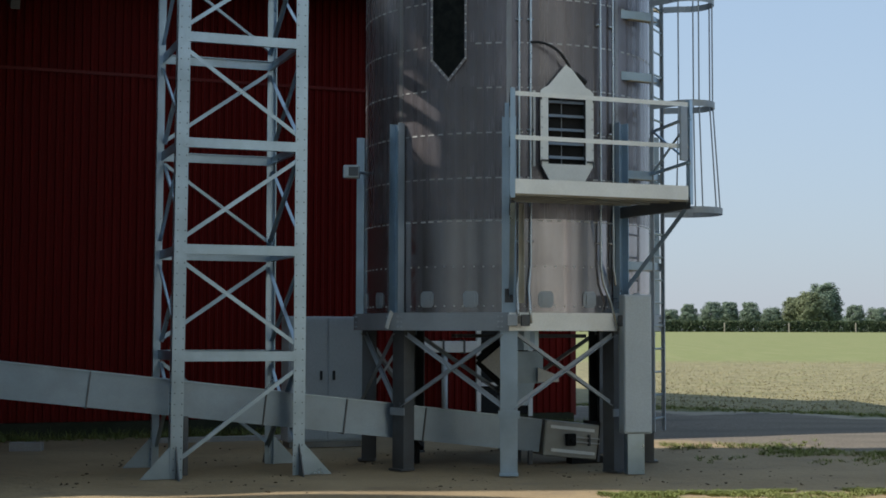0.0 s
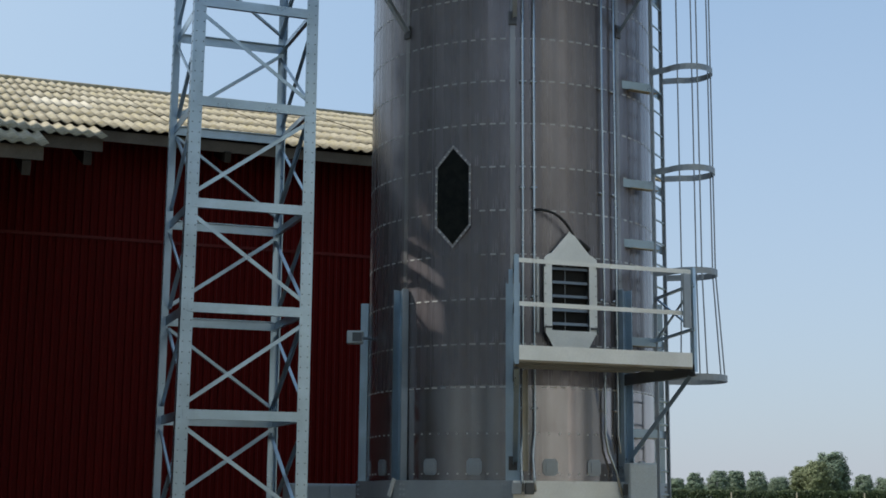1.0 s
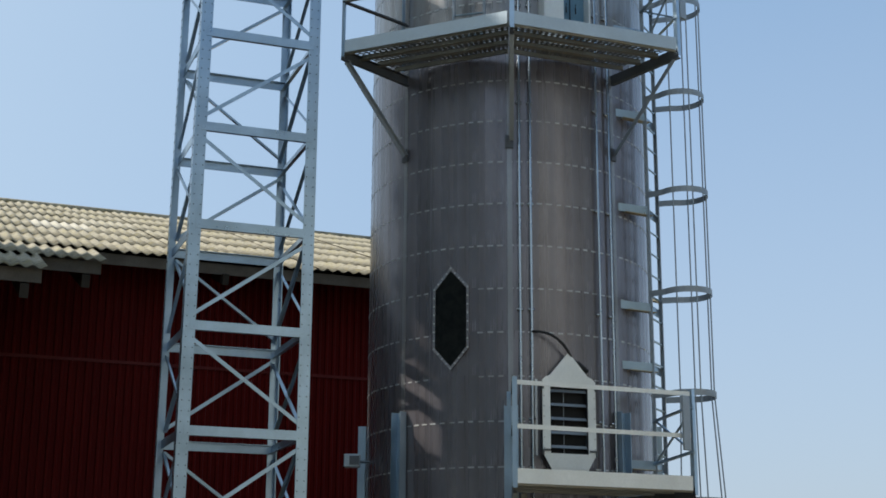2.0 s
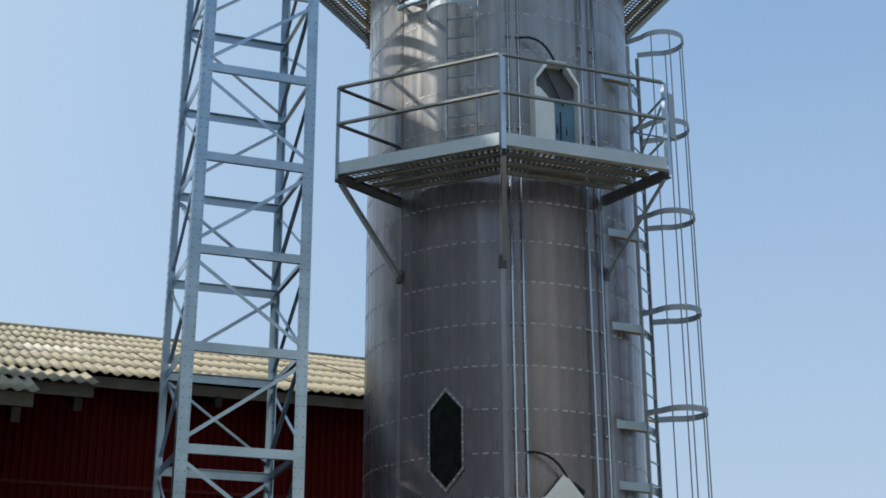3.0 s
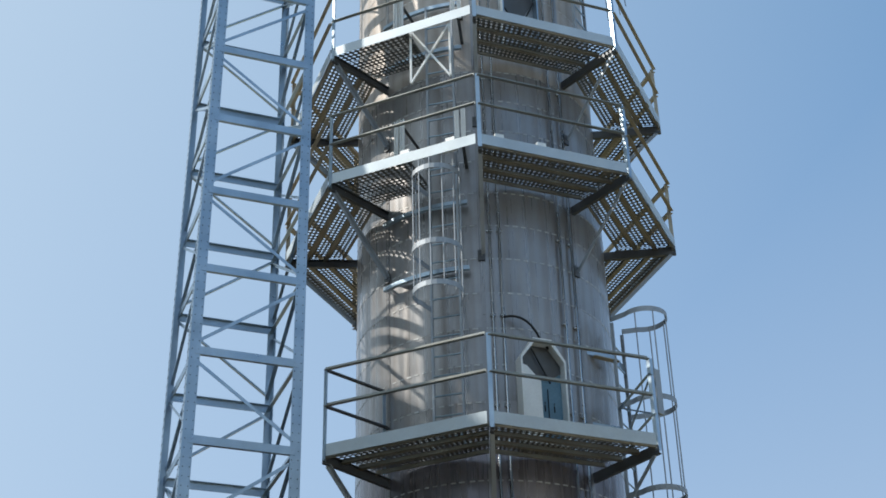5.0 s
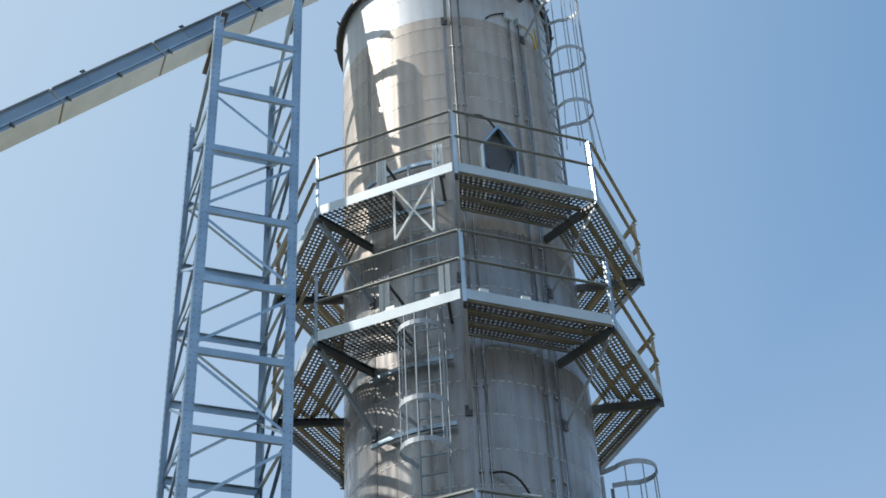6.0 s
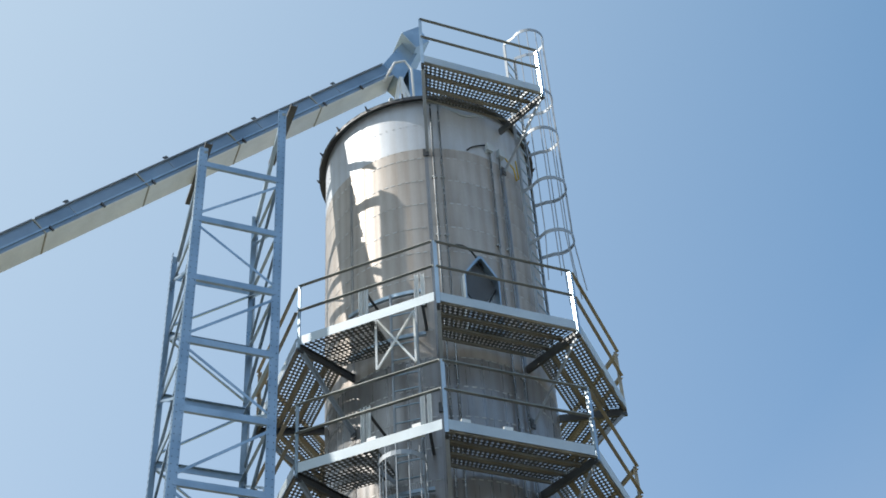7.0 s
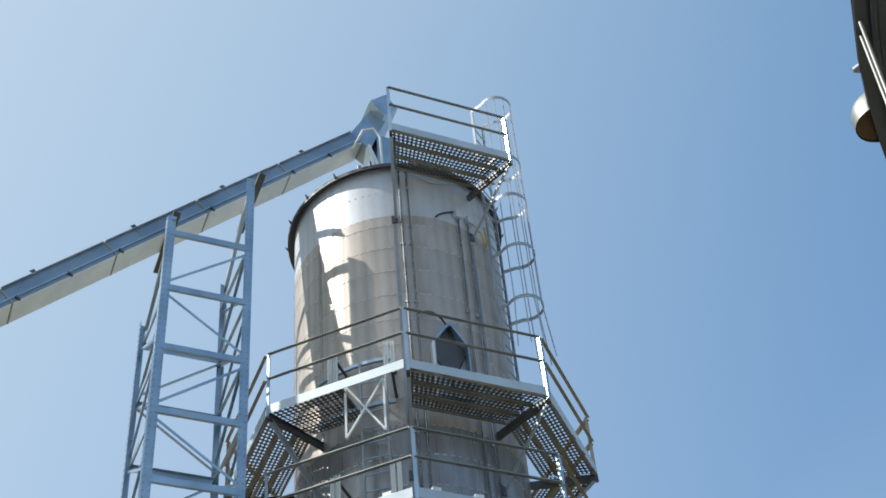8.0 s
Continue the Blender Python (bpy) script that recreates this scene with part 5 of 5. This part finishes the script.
def build_discharge():
    """The outlet hopper and its spout under the dryer's floor."""
    h = thing("discharge_hopper", (CX + 0.15, CY, 1.0), "grey steel discharge hopper hanging under the dryer floor", "hopper")
    x, y = CX + 0.2, CY - 0.05
    bm = bmesh.new()
    add_tube(bm, [(x, y, FOOT - 0.02), (x, y, 1.42)], 0.20, 16)
    add_box(bm, Matrix.Translation((x, y, 1.20)) @ Matrix.Rotation(TURN, 4, "Z"), 0.40, 0.36, 0.40)
    part("body", bm, ZINC, h)
    bm = bmesh.new()
    slab(bm, [(x - 0.14, y - 0.16, 1.0), (x + 0.14, y - 0.16, 1.0), (x + 0.06, y - 0.16, 0.72), (x - 0.06, y - 0.16, 0.72)], (0, 0.32, 0))
    part("outlet", bm, ZINC, h)
    bm = bmesh.new()
    slab(bm, [(x + 0.18, y - 0.2, 1.02), (x + 0.44, y - 0.2, 1.02), (x + 0.44, y - 0.2, 1.10), (x + 0.18, y - 0.2, 1.20)], (0, 0.2, 0))
    part("side_spout", bm, ZINC_NEW_LIT, h)
    bm = bmesh.new()
    slab(bm, [(x - 0.54, y - 0.1, 1.26), (x - 0.26, y - 0.1, 1.50), (x - 0.26, y - 0.1, 1.02)], (0, 0.05, 0))
    part("guard_plate", bm, WHITE, h, "white painted triangular guard plate")
    bm = bmesh.new()
    add_tube(bm, [(x - 0.58, y + 0.02, 1.28), (x - 0.30, y + 0.02, 1.52)], 0.05, 8)
    add_tube(bm, [(x - 0.58, y + 0.02, 1.28), (x - 0.22, y + 0.02, 0.92)], 0.05, 8)
    part("pulley_guard", bm, BLACK, h)
    bm = bmesh.new()
    add_profile(bm, (x - 0.9, y - 0.3, FOOT - 0.16), (x + 0.9, y + 0.3, FOOT - 0.16), channel(0.10, 0.05), (0, 0, 1))
    add_profile(bm, (x - 0.9, y + 0.5, FOOT - 0.30), (x + 0.9, y + 1.1, FOOT - 0.30), channel(0.10, 0.05), (0, 0, 1))
    part("floor_beam", bm, DARK_STEEL, h)
    v = thing("ground_valve", (-0.35, 18.0, 0), "small black and red valve fitting on the ground", "valve")
    bm = bmesh.new()
    add_tube(bm, [(-0.35, 18.0, 0.0), (-0.35, 18.0, 0.20), (-0.28, 17.98, 0.26)], 0.07, 10)
    part("body", bm, BLACK, v)
    bm = bmesh.new()
    add_tube(bm, [(-0.46, 17.96, 0.30), (-0.36, 17.96, 0.30)], 0.06, 10)
    part("wheel", bm, RED_DARK, v)


build_discharge()


outward_at = lambda deg: Vector((math.sin(radians(deg)), math.cos(radians(deg)), 0))


# ---- grain bins: one in view, the others unseen and added to shade the yard ----
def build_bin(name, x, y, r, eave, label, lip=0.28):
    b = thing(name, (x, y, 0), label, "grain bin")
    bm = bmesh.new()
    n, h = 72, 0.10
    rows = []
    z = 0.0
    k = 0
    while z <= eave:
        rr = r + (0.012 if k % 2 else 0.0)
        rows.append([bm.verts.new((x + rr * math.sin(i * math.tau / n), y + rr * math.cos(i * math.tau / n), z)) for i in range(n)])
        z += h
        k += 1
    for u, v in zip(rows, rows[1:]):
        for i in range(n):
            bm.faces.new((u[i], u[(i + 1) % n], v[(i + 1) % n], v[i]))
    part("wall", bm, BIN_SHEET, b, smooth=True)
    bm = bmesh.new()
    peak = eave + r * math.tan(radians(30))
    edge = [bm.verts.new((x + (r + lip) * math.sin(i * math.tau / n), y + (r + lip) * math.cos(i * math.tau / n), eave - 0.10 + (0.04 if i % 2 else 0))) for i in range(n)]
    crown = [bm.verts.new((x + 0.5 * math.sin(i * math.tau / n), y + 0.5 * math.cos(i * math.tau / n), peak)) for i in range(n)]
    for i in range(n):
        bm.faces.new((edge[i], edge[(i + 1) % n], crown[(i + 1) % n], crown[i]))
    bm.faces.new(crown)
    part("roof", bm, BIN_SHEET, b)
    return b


build_bin("grain_bin", -9.0, -14.0, 8.0, 14.0, "wide unseen corrugated steel grain bin added to block sky light")
build_bin("grain_bin", -14.5, -2.0, 6.0, 18.0, "large unseen corrugated steel grain bin added to shade the yard")
build_bin("grain_bin", 10.5, -16.0, 8.0, 14.0, "wide unseen corrugated steel grain bin added to block sky light")
HD = Vector((to_sun.x, to_sun.y, 0)).normalized()
HE = Vector((HD.y, -HD.x, 0))
RISE = math.tan(radians(SUN_UP))
SCREEN_AT = Vector((0.0, 17.3, 0)) + HD * 14.0


def build_sun_screen():
    """An added white screen on a slender bin, sunward of the dryer and out of sight, that blocks the sun."""
    c = SCREEN_AT + HE * 0.3
    build_bin("grain_bin", c.x, c.y, 2.75, 12.2, "slender corrugated steel grain bin added under the unseen sun screen")
    h = thing("sun_screen", c + Vector((0, 0, 12.2)), "unseen white screen added to shade the dryer with gaps for sun", "elevator")

    def panel(e0, e1, z0, z1):
        bm = bmesh.new()
        slab(bm, [SCREEN_AT + HE * e0 + Vector((0, 0, z0)), SCREEN_AT + HE * e1 + Vector((0, 0, z0)), SCREEN_AT + HE * e1 + Vector((0, 0, z1)), SCREEN_AT + HE * e0 + Vector((0, 0, z1))], HD * 0.12)
        part("cladding", bm, WHITE, h)

    up = 13.7 * RISE
    top = 9.5 + up
    # gaps cut in a few bays shape the sun patches on the dryer
    wide, slit, edge = (3.72, 4.75), (5.00, 5.22), (3.30, 4.20)
    bays = ((-2.45, -0.64, ()), (-0.64, -0.52, (wide,)), (-0.52, -0.38, (wide, slit)), (-0.38, -0.24, (wide,)), (-0.24, 0.66, ()), (0.66, 0.84, (edge,)), (0.84, 3.05, ()))
    for e0, e1, gaps in bays:
        z = 11.8
        for z0, z1 in gaps:
            panel(e0, e1, z, z0 + up)
            z = z1 + up
        panel(e0, e1, z, top)


build_sun_screen()


def build_streak_post(x, y, top):
    """An added white post beside the near bin, unseen, whose sunlit side reflects in the dryer: casing, flanges and
    boot.
    """
    e = thing("streak_reflector", (x, y, 0), "unseen tall white post added to reflect a streak in the dryer", "elevator")
    turn = Matrix.Rotation(radians(20), 4, "Z")
    bm = bmesh.new()
    add_box(bm, Matrix.Translation((x, y, top / 2 + 0.4)) @ turn, 0.55, 0.55, top - 0.8)
    part("casing", bm, WHITE, e, bevel=0.01)
    for i in range(int(top / 2.4)):
        bm = bmesh.new()
        add_box(bm, Matrix.Translation((x, y, 1.6 + 2.4 * i)) @ turn, 0.62, 0.62, 0.03)
        part("flange", bm, ZINC, e)
    bm = bmesh.new()
    add_box(bm, Matrix.Translation((x, y, 0.45)) @ turn, 0.6, 0.45, 0.9)
    part("boot", bm, ZINC, e, bevel=0.02)


build_streak_post(5.95, 12.1, 9.6)
build_bin("grain_bin", -11.7, 8.35, 5.5, 12.0, "large corrugated steel grain bin added out of view for shade")
near = build_bin("grain_bin", 13.26, 4.83, 8.55, 12.0, "large corrugated steel grain bin with roof vent at the eave", 0.51)


def finish_near_bin():
    """Soffit, eave tube, stays and a domed roof vent on the bin beside the yard."""
    x, y, r = 13.26, 4.83, 9.06
    rim = lambda deg, rr, z: Vector((x + rr * math.sin(radians(deg)), y + rr * math.cos(radians(deg)), z))
    # dark ring that gives the roof's underside its shade by colour
    bm = bmesh.new()
    arc = range(-120, 31, 2)
    edges = [[bm.verts.new(rim(a, rr, z)) for rr, z in ((8.56, 11.84), (r - 0.01, 11.87), (r - 0.01, 11.882), (8.56, 11.852))] for a in arc]
    for u, v in zip(edges, edges[1:]):
        for i in range(4):
            bm.faces.new((u[i], v[i], v[(i + 1) % 4], u[(i + 1) % 4]))
    part("soffit", bm, DARK_STEEL, near)
    bm = bmesh.new()
    add_tube(bm, [rim(a, r - 0.17, 11.79) for a in range(-120, 31, 3)], 0.035, 8)
    part("eave_tube", bm, DARK_STEEL, near, smooth=True)
    for a, z1, drop in ((-73.05, 11.83, 0.54), (-71.95, 11.85, 0.50)):
        bm = bmesh.new()
        add_tube(bm, [rim(a, r - 0.05, z1), rim(a + 3.6, r - 0.06, z1 - 3.6 * drop), rim(a + 4.4, 8.57, z1 - 4.5 * drop)], 0.018, 10)
        part("eave_stay", bm, RAIL, near, smooth=True)
    bm = bmesh.new()
    o = outward_at(-69.3)
    w = o.cross(Vector((0, 0, 1)))
    p = rim(-69.3, r, 11.88)
    slab(bm, [p - w * 0.05, p + w * 0.05, p + w * 0.02 + o * 0.06, p - w * 0.02 + o * 0.06], (0, 0, 0.03))
    part("eave_clip", bm, CAGE, near)
    a0 = -64.3
    o = outward_at(a0)
    w = o.cross(Vector((0, 0, 1)))
    c = rim(a0, r - 0.10, 12.03)
    ring = lambda u, v: [c + o * (u * math.cos(t)) + w * (u * 0.92 * math.sin(t)) + Vector((0, 0, v)) for t in [math.tau * i / 28 for i in range(28)]]
    rows = [(0.27, -0.12), (0.275, -0.02), (0.265, 0.06), (0.235, 0.135), (0.185, 0.195), (0.12, 0.235), (0.05, 0.252)]
    bm = bmesh.new()
    loops = [[bm.verts.new(q) for q in ring(u, v)] for u, v in rows]
    for u, v in zip(loops, loops[1:]):
        for i in range(28):
            bm.faces.new((u[i], u[(i + 1) % 28], v[(i + 1) % 28], v[i]))
    bm.faces.new(loops[-1])
    vent = part("roof_vent", bm, RAIL, near, "pale domed roof vent", smooth=True)
    bm = bmesh.new()
    slab(bm, ring(0.262, -0.10), (0, 0, 0.015))
    part("vent_mouth", bm, RUST, vent, "brown rusty vent screen")


finish_near_bin()


# ---- field edge: hedge and trees ----
def leaf_cloud(bm, centre, size, count, rng, leaf, heart=None):
    """Leaves round a clump, facing roughly away from the heart of the crown."""
    heart = Vector(heart or centre)
    for _ in range(count):
        while True:
            v = Vector((rng.uniform(-1, 1), rng.uniform(-1, 1), rng.uniform(-1, 1)))
            if 0.3 < v.length < 1.0:
                break
        p = Vector(centre) + Vector((v.x * size[0], v.y * size[1], v.z * size[2]))
        n = ((p - heart).normalized() * 0.9 + v.normalized() * 0.6 + Vector((rng.uniform(-1, 1), rng.uniform(-1, 1), rng.uniform(-1, 1)))).normalized()
        t = n.orthogonal().normalized() * leaf * rng.uniform(0.6, 1.4)
        b = n.cross(t)
        bm.faces.new([bm.verts.new(p + q) for q in (t, b * 0.7, -t, -b * 0.7)])


def build_tree(x, y, h, w, seed, mat, label):
    rng = random.Random(seed)
    g = 1.5
    tree = thing("tree", (x, y, 1.5), label, "tree", "trees at the field edge")
    bm = bmesh.new()
    add_tube(bm, [(x, y, g), (x + 0.1, y, g + h * 0.25), (x, y, g + h * 0.55)], 0.035 * h, 7)
    for i in range(6):
        a = rng.uniform(0, math.tau)
        e = Vector((x + math.cos(a) * w * 0.3, y + math.sin(a) * w * 0.3, g + h * rng.uniform(0.5, 0.8)))
        add_tube(bm, [(x, y, g + h * rng.uniform(0.2, 0.4)), (Vector((x, y, g + h * 0.4)) + e) / 2, e], 0.012 * h, 5)
    part("trunk", bm, BARK, tree)
    bm = bmesh.new()
    heart = (x, y, g + h * 0.5)
    for i in range(260 if h > 6 else 180):
        a, u = rng.uniform(0, math.tau), rng.uniform(0.05, 0.95)
        reach = w * 0.5 * math.sin(math.pi * (0.16 + 0.74 * u)) ** 0.6 * rng.uniform(0.35, 0.92)
        s = rng.uniform(0.08, 0.15) * w
        leaf_cloud(bm, (x + math.cos(a) * reach, y + math.sin(a) * reach, g + h * (0.1 + 0.84 * u)), (s, s, s * 0.8), 75, rng, 0.012 * h + 0.03, heart)
    part("crown", bm, mat, tree)


def leaf_wall(bm, x0, x1, y, deep, top, count, rng, leaf):
    """A clipped or grown-together row: leaves through a long box with an uneven top."""
    for _ in range(count):
        x = rng.uniform(x0, x1)
        h = top(x)
        z = h * rng.random() ** 0.8
        p = Vector((x, y + rng.uniform(-deep, deep) * (1 - 0.4 * z / h), 1.4 + z))
        n = Vector((rng.uniform(-0.7, 0.7), rng.uniform(-1.2, 0.3), rng.uniform(-0.2, 1))).normalized()
        t = n.orthogonal().normalized() * leaf * rng.uniform(0.6, 1.4)
        b = n.cross(t)
        bm.faces.new([bm.verts.new(p + q) for q in (t, b * 0.7, -t, -b * 0.7)])


def build_hedge():
    rng = random.Random(11)
    bm = bmesh.new()
    leaf_wall(bm, 8, 108, 249, 0.8, lambda x: 2.05 + 0.18 * noise.noise((x * 0.5, 0, 1)), 26000, rng, 0.16)
    single("hedge", bm, HEDGE_LEAF, "dense dark green clipped hedge along the far field edge", "hedge", kind="stuff")
    bm = bmesh.new()
    leaf_wall(bm, 8, 112, 292, 3.0, lambda x: 3.2 + 0.9 * noise.noise((x * 0.1, 0, 5)) + 0.7 * noise.noise((x * 0.45, 0, 9)), 26000, rng, 0.2)
    single("far_wood", bm, HAZY_LEAF, "low line of mixed green trees behind the hedge", "wood", kind="stuff")


SOIL = matte("soil_clod", (0.18, 0.152, 0.082), (0.25, 0.215, 0.12), 3.0, 0.95)
TIMBER_PALE = matte("pale_timber", (0.28, 0.25, 0.20), (0.40, 0.36, 0.30), 3.0, 0.85)
build_hedge()
for i, (px, h, w, mat) in enumerate(((1222, 4.9, 3.6, HAZY_LEAF), (1262, 5.3, 4.4, HAZY_LEAF), (1292, 5.4, 4.2, HAZY_LEAF), (1330, 5.2, 4.0, HAZY_LEAF), (1368, 4.3, 4.6, HAZY_LEAF), (1412, 6.3, 5.4, LEAF_DRY), (1434, 7.0, 5.0, LEAF_DRY), (1462, 8.7, 6.6, HAZY_LEAF), (1518, 4.9, 4.0, HAZY_LEAF), (1556, 4.2, 4.6, HAZY_LEAF), (1188, 3.9, 4.0, HAZY_LEAF), (1055, 4.6, 5.0, HAZY_LEAF), (1600, 4.6, 5.0, HAZY_LEAF))):
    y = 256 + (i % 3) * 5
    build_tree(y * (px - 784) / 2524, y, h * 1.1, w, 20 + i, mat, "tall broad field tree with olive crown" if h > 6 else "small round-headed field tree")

for px in (1282, 1396, 1514):
    bm = bmesh.new()
    x = 246 * (px - 784) / 2512
    add_tube(bm, [(x, 246, 1.45), (x, 246, 3.1)], 0.11, 6)
    single("fence_post", bm, TIMBER_PALE, "pale weathered wooden post before the far hedge", "post", "posts along the hedge")


def build_clods():
    rng = random.Random(17)
    bm = bmesh.new()
    for _ in range(1100):
        y = 31 + 38 * rng.random() ** 1.5
        x = y * rng.uniform(0.14, 0.34)
        r = rng.uniform(0.01, 0.03)
        bmesh.ops.create_icosphere(bm, subdivisions=1, radius=r, matrix=Matrix.Translation((x, y, r * 0.2)) @ Matrix.Diagonal((rng.uniform(0.8, 1.8), 1, rng.uniform(0.5, 0.9), 1)))
    single("soil_clods", bm, SOIL, "scattered brown clods of earth on the stubble field", "soil", kind="stuff")


build_clods()


def build_stubble():
    """Short cut stalks in loose rows over the harvested strip."""
    rng = random.Random(31)
    verts, faces = [], []
    for _ in range(14000):
        y = 29.5 + 44 * rng.random()
        x = y * rng.uniform(0.12, 0.36)
        a, h = rng.uniform(0, math.pi), rng.uniform(0.015, 0.055)
        u, lean = Vector((math.cos(a), math.sin(a), 0)) * rng.uniform(0.006, 0.02), Vector((rng.uniform(-0.05, 0.05), rng.uniform(-0.05, 0.05), h))
        p, n = Vector((x, y, 0.0079 * max(y - 60, 0) - 0.004)), len(verts)
        verts += [p - u, p + u, p + lean]
        faces.append((n, n + 1, n + 2))
    me = bpy.data.meshes.new("stubble")
    me.from_pydata(verts, [], faces)
    me.materials.append(STRAW)
    tagged(new("stubble", me), "short cut straw stalks on the harvested field", "stubble", kind="stuff")


STRAW = matte("straw", (0.30, 0.275, 0.125), (0.46, 0.40, 0.22), 1.6, 0.8, 9.0, 0.0)
build_stubble()


def build_litter():
    """Crumbs of soil, spilt grain husks and small stones round the dryer's feet and the conveyor."""
    rng = random.Random(29)
    bm = bmesh.new()
    for _ in range(900):
        x, y = rng.uniform(-4.5, 4.5), rng.uniform(14.6, 20.5)
        if noise.noise((x * 0.8, y * 0.8, 4)) < -0.05:
            continue
        r = 0.004 + 0.016 * rng.random() ** 3
        bmesh.ops.create_icosphere(bm, subdivisions=1, radius=r, matrix=Matrix.Translation((x, y, r * 0.1)) @ Matrix.Rotation(rng.uniform(0, 3), 4, "Z") @ Matrix.Diagonal((rng.uniform(0.8, 2.0), 1, rng.uniform(0.3, 0.7), 1)))
    single("ground_litter", bm, LITTER, "brown crumbs of soil and small stones on sandy ground", "litter", kind="stuff")


LITTER = matte("litter", (0.06, 0.045, 0.03), (0.16, 0.12, 0.08), 5.0, 0.95)
build_litter()


# ---- grass tufts along the lane and the barn ----
def build_grass():
    rng = random.Random(5)
    bm = bmesh.new()

    def tuft(x, y, h):
        for _ in range(9):
            a = rng.uniform(0, math.tau)
            d = Vector((math.cos(a), math.sin(a), 0))
            p = Vector((x, y, 0)) + d * rng.uniform(0, 0.06)
            s = d.cross(Vector((0, 0, 1))) * 0.006
            bm.faces.new([bm.verts.new(v) for v in (p - s, p + s, p + d * h * 0.9 + Vector((0, 0, h * rng.uniform(0.6, 1.1))))])

    for _ in range(900):
        s = rng.uniform(LEFT_END + 6, RIGHT_END + 1)
        p = BARN + BU * s - BN * abs(rng.gauss(0.25, 0.2))
        tuft(p.x, p.y, rng.uniform(0.05, 0.2))
    for _ in range(1500):
        x = rng.uniform(2.5, 15)
        y = (28.3 - 0.55 * x) / 0.83 + rng.gauss(0, 0.3)
        tuft(x, y, rng.uniform(0.03, 0.10) * (0.5 + abs(noise.noise((x * 1.3, 0, 0))) * 1.6))
    for _ in range(2600):
        x = rng.uniform(1.6, 6.5)
        y = 14.4 + abs(rng.gauss(0, 0.35)) * -1 + 0.16 * x
        if noise.noise((x * 1.5, y * 1.5, 2)) > -0.1:
            tuft(x, y, rng.uniform(0.015, 0.045))
    for _ in range(1800):
        x = rng.uniform(3.2, 9)
        y = 20.0 + rng.gauss(0, 0.8) - 0.3 * (x - 4)
        if noise.noise((x * 0.9, y * 0.9, 7)) > 0.0:
            tuft(x, y, rng.uniform(0.02, 0.07))
    single("grass", bm, GRASS, "sparse green and dry grass along wall and lane", "grass", kind="stuff")


build_grass()


# ---- loose concrete before the barn ----
bm = bmesh.new()
add_box(bm, Matrix.Translation((-5.73, 19.68, 0.05)) @ Matrix.Rotation(radians(4), 4, "Z"), 0.43, 0.20, 0.12)
single("concrete_block", bm, CEMENT, "pale concrete block lying on sand before the barn", "block")
bm = bmesh.new()
add_profile(bm, (-4.25, 21.18, 0.02), (-2.2, 22.0, 0.02), flat(0.20, 0.07), (0, 0, 1))
single("kerb_stone", bm, CEMENT, "long pale concrete kerb stone set along the barn wall", "kerb")
